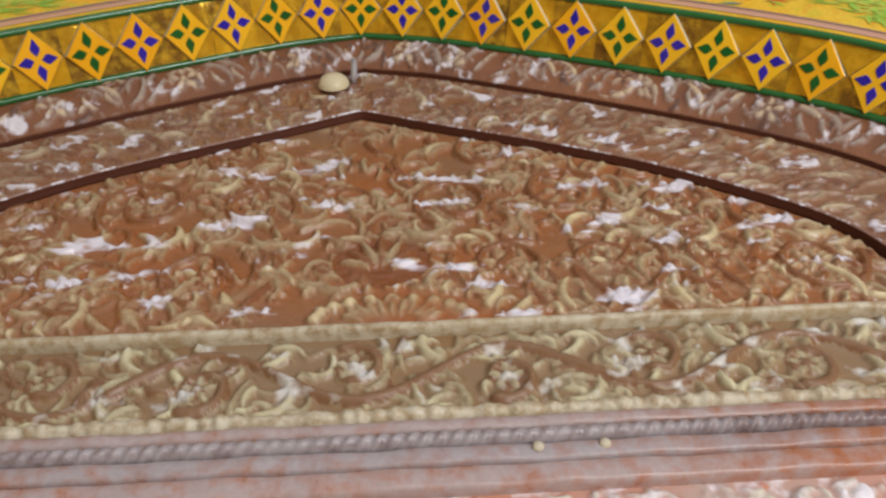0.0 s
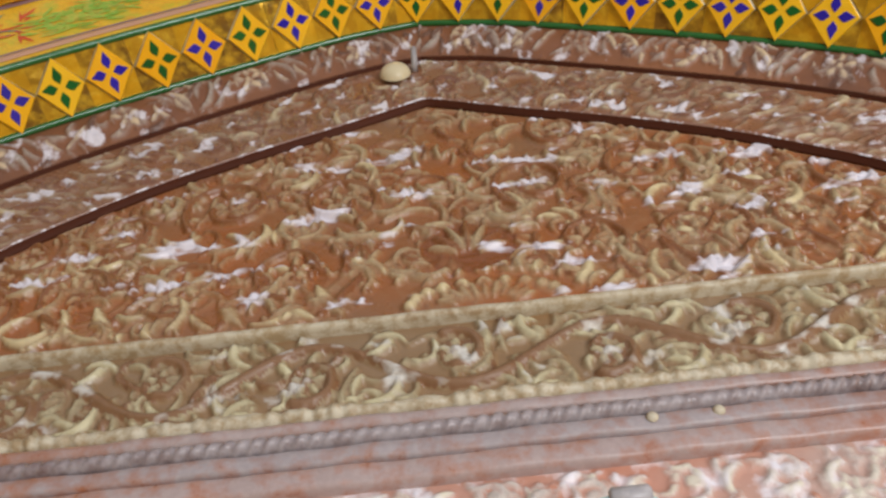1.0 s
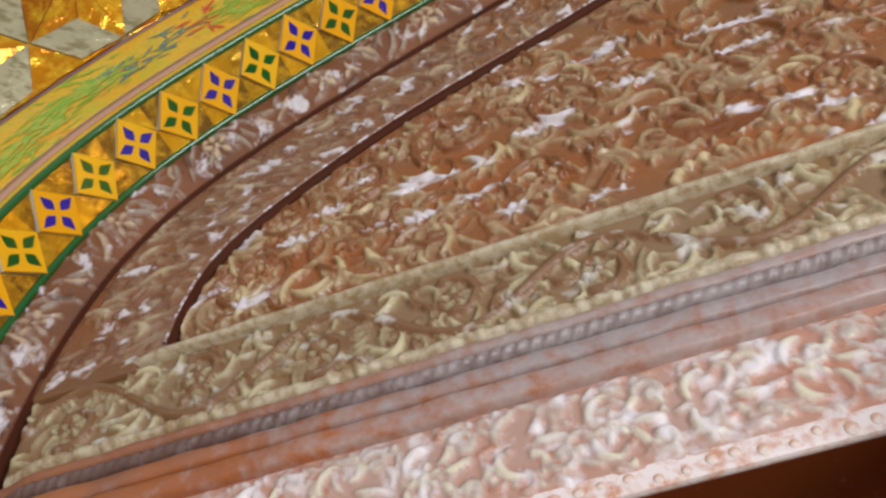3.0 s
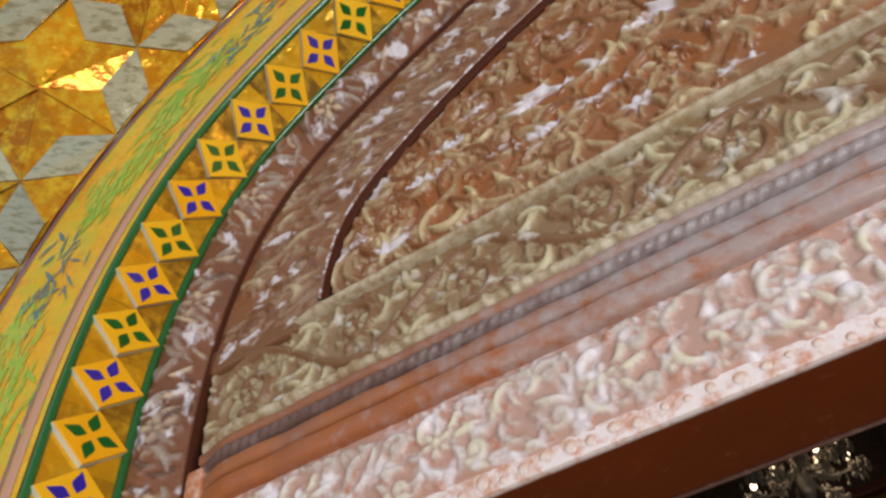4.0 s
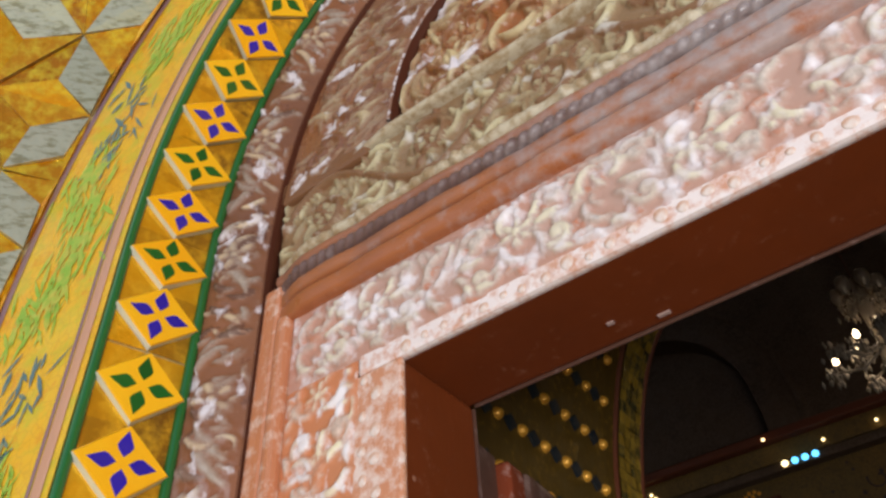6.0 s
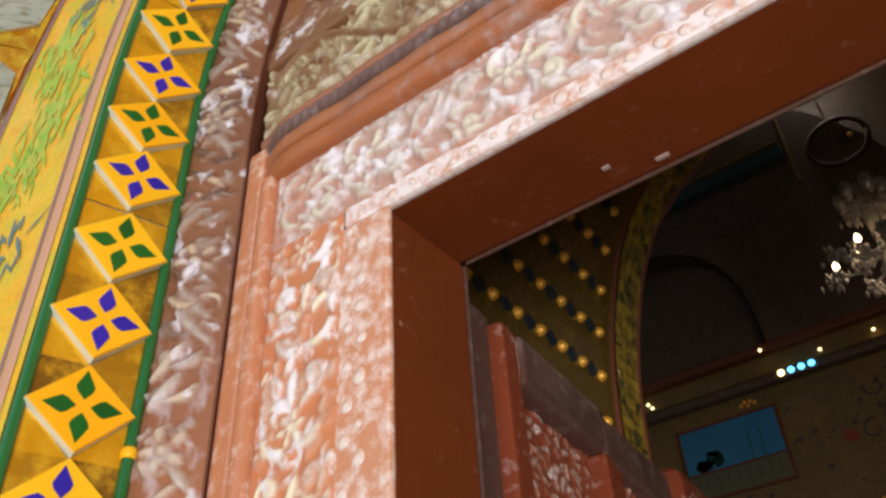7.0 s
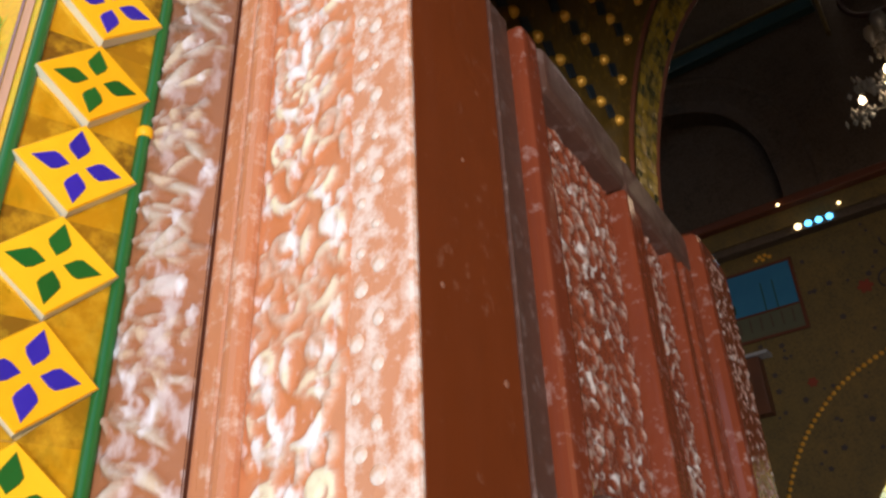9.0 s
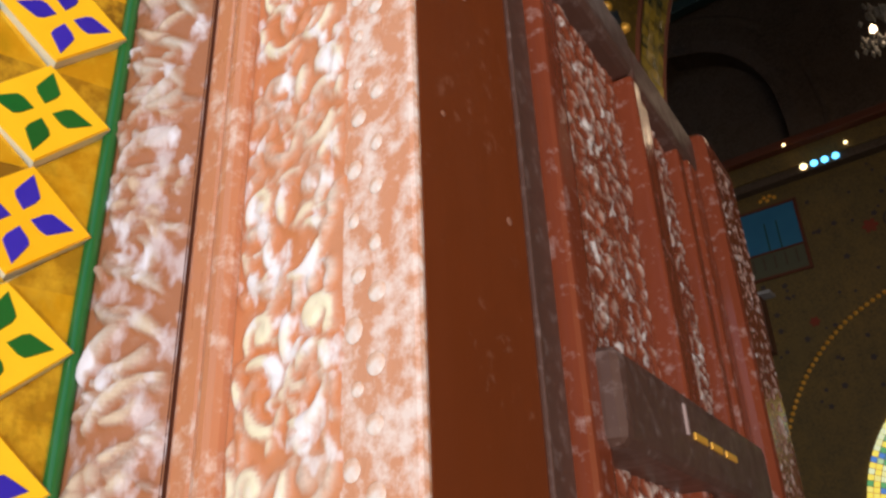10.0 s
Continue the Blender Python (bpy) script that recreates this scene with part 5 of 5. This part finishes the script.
painted_tree(-0.09, 0.0, 0.045, 1)
painted_tree(-0.14, -0.02, 0.03, 2)
for x in (0.08, 0.13):
    put("painted_trunk", box_mesh("painted_trunk", (0.005, 0.002, 0.13), M_PAINTTREE, 0), pic, "thin dark painted trunk", Matrix.Translation((x, -0.007, 0.02)))
for k in range(9):
    put("painted_post", box_mesh("painted_post", (0.007, 0.002, 0.06), M_UPPER, 0), pic, "painted terrace post", Matrix.Translation((-0.18 + k * 0.045, -0.007, -0.095)))

# painted flowers scattered on the ochre wall
rr = random.Random(17)
wall_n = bpy.data.objects["wall_room_north"]


def wall_flower(x, z, r, mat, petals):
    V, F = [(0, 0, 0)], []
    n = petals * 4
    for i in range(n):
        q = r * (0.62 + 0.38 * abs(math.cos(petals * math.pi * i / n)))
        V.append((q * math.cos(2 * math.pi * i / n), 0, q * math.sin(2 * math.pi * i / n)))
    F = [(0, 1 + i, 1 + (i + 1) % n) for i in range(n)]
    put("painted_flower", mesh_from("painted_flower", V, F, mat, False), wall_n, "", Matrix.Translation(Vector((x, 3.096, z)) - wall_n.location))


for k in range(150):
    x, z = rr.uniform(-1.5, 0.3), rr.uniform(2.25, 3.2)
    if -1.42 < x < -0.92 and 2.8 < z < 3.2:
        continue
    wall_flower(x, z, rr.uniform(0.006, 0.014), M_FLOWERDARK, 5)
wall_flower(-0.70, 2.93, 0.032, M_FLOWERRED, 6)
wall_flower(-0.99, 2.60, 0.022, M_FLOWERRED, 6)

for x, z, q in ((-0.556, 3.10, 0.045), (-0.61, 2.93, 0.05), (-0.52, 2.99, 0.035)):
    pts = [(x + q * (1 - 0.7 * u) * math.cos(5 * u + z * 9), 3.0975, z + q * (1 - 0.7 * u) * math.sin(5 * u + z * 9)) for u in np.linspace(0, 1, 16)]
    put("painted_curl", tube_mesh("painted_curl", pts, 0.004, M_FLOWERDARK, 6), wall_n, "dark painted tendril", Matrix.Translation(-wall_n.location))
for dx, dz in ((-0.03, 0.0), (-0.012, 0.012), (0.012, 0.012), (0.03, 0.0), (0.0, -0.006)):
    put("gilt_crest", dome_mesh("gilt_crest", 0.010, 0.008, M_STUD, 8, 3), wall_n, "", Matrix.Translation(Vector((-1.054 + dx, 3.096, 3.185 + dz)) - wall_n.location))

# beaded line and bright mosaic arch on the far wall
arch2 = Arch([(0.66, 1.0), (0.66, 1.9), (0.62, 2.15), (0.50, 2.38), (0.33, 2.55), (0.16, 2.64), (0.0, 2.69)])
bead2 = dome_mesh("gilt_bead", 0.010, 0.01, M_STUD, 8, 2)
s_a = arch2.s_of_height(1.7)
for k in range(60):
    s = s_a + k * 0.026
    if s > arch2.s[-1] - s_a:
        break
    P = arch2.place(s, 0.0, 3.094)
    put("gilt_bead", bead2, wall_n, "", Matrix.Translation(Vector((P[0] - 0.58, P[1], P[2])) - wall_n.location))
V, F = [], []
arch3 = Arch([(0.44, 1.0), (0.44, 1.75), (0.40, 1.98), (0.30, 2.16), (0.16, 2.28), (0.0, 2.34)])
for s in np.arange(arch3.s_of_height(1.3), arch3.s[-1] - arch3.s_of_height(1.3), 0.022):
    for q in range(4):
        b = len(V)
        for ss, oo in ((s, q * 0.022), (s + 0.02, q * 0.022), (s + 0.02, q * 0.022 + 0.02), (s, q * 0.022 + 0.02)):
            P = arch3.place(ss, -oo, 3.092 - rr.uniform(0, 0.004))
            V.append((P[0] - 0.55, P[1], P[2]))
        F.append((b, b + 1, b + 2, b + 3))
# emission added to brighten the mosaic; no lamp is known behind it
k = Nodes("far_mosaic_glow", 0.2)
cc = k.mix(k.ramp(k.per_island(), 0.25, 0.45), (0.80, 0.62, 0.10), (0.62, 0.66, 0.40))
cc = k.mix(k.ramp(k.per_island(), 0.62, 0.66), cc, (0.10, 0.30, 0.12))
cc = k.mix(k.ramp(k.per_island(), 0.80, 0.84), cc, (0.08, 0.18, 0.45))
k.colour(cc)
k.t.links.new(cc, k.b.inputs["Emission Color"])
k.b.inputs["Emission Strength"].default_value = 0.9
ob = put("far_mosaic_strip", mesh_from("far_mosaic_strip", V, F, k.m, False))
tagged(ob, "arched strip of gold, green and blue glass with an added glow", "stained glass", kind="stuff")
spk = thing("wall_speaker", "slim black box on the far wall below a small shelf", "speaker", at=(-1.2, 3.06, 2.62))
put("speaker_body", box_mesh("speaker_body", (0.09, 0.07, 0.24), M_IRON, 0.006), spk)
put("speaker_shelf", box_mesh("speaker_shelf", (0.17, 0.075, 0.014), M_GREYSTEEL, 0.003), spk, "thin grey shelf", Matrix.Translation((0, 0, 0.13)))

# chandelier
ch = thing("chandelier", "glass chandelier with pendants and lit bulbs under the ceiling", "chandelier", at=(-0.275, 1.80, 2.89))
put("rod", tube_mesh("rod", [(0, 0, 0.1), (0, 0, 1.0), (0, 0, 2.41)], 0.0015, M_IRON, 8), ch, "dark hanging rod")
put("stem", tube_mesh("stem", [(0, 0, -0.08), (0, 0, -0.04), (0, 0, 0.04), (0, 0, 0.14), (0, 0, 0.24)], [0.010, 0.026, 0.014, 0.024, 0.008], M_LAMPGLASS, 14), ch, "turned glass stem")
bulb_me = tube_mesh("bulb", [(0, 0, 0), (0, 0, 0.006), (0, 0, 0.016), (0, 0, 0.026)], [0.004, 0.009, 0.008, 0.002], M_BULB, 10)


def crystal_cluster(name, seed, spread, count):
    """Cut glass drops hung close together."""
    q = random.Random(seed)
    V, F = [], []
    for _ in range(count):
        cx, cy, cz = (q.gauss(0, spread) for _ in range(3))
        r, h = q.uniform(0.004, 0.008), q.uniform(0.008, 0.016)
        b = len(V)
        V += [(cx, cy, cz * 0.8 + h), (cx + r, cy, cz * 0.8), (cx, cy + r, cz * 0.8), (cx - r, cy, cz * 0.8), (cx, cy - r, cz * 0.8), (cx, cy, cz * 0.8 - h)]
        for t in range(4):
            F += [(b, b + 1 + t, b + 1 + (t + 1) % 4), (b + 5, b + 1 + (t + 1) % 4, b + 1 + t)]
    return mesh_from(name, V, F, M_LAMPGLASS, False)


u = np.linspace(0, 1, 9)
shade_me = tube_mesh("glass_shade", np.stack([0 * u, 0 * u, 0.055 * u], 1), 0.006 + 0.011 * np.sin(u * 2.6) + 0.005 * u, M_LAMPGLASS, 16)
for k in range(6):
    a = 2 * math.pi * k / 6
    put("glass_shade", shade_me, ch, "frosted glass tulip shade", pose(0.055 * math.cos(a), 0.055 * math.sin(a), 0.165, 0, 0, 0))
clusters = [crystal_cluster("glass_pendant", 70 + q, 0.016, 34) for q in range(3)]
for ring, (rad, zz_, nn) in enumerate(((0.15, 0.0, 7), (0.075, 0.02, 6), (0.045, 0.17, 4))):
    for k in range(nn):
        a = 2 * math.pi * k / nn + ring * 0.4 + 0.3
        ca, sa_ = math.cos(a), math.sin(a)
        put("arm", tube_mesh("arm", [(0.012 * ca, 0.012 * sa_, zz_), (rad * 0.5 * ca, rad * 0.5 * sa_, zz_ - 0.03), (rad * ca, rad * sa_, zz_ - 0.01)], 0.004, M_LAMPGLASS, 8), ch)
        put("glass_pendant", clusters[(k + ring) % 3], ch, "cut glass pendant", Matrix.Translation((rad * ca, rad * sa_, zz_ - 0.02)))
        if ring == 1 or (ring == 0 and k % 3 == 0):
            put("bulb", bulb_me, ch, "lit bulb", Matrix.Translation((rad * 0.9 * ca, rad * 0.9 * sa_, zz_ + 0.012)))

# high window of the room, a source of its daylight
win = thing("window_1", "small high window, white with daylight", "window", kind="structure", at=(-0.35, 3.2, 5.04))
put("window_pane", box_mesh("window_pane", (0.16, 0.01, 0.46), M_WINDOW, 0), win, "pane white with daylight", Matrix.Translation((0, 0.03, 0)))
for sx, sz, w, h in ((0, 0.24, 0.20, 0.025), (0, -0.24, 0.20, 0.025), (-0.09, 0, 0.02, 0.48), (0.09, 0, 0.02, 0.48), (0, 0, 0.16, 0.012)):
    put("window_frame", box_mesh("window_frame", (w, 0.03, h), M_UPPER, 0.003), win, "dark wooden frame", Matrix.Translation((sx, 0.02, sz)))
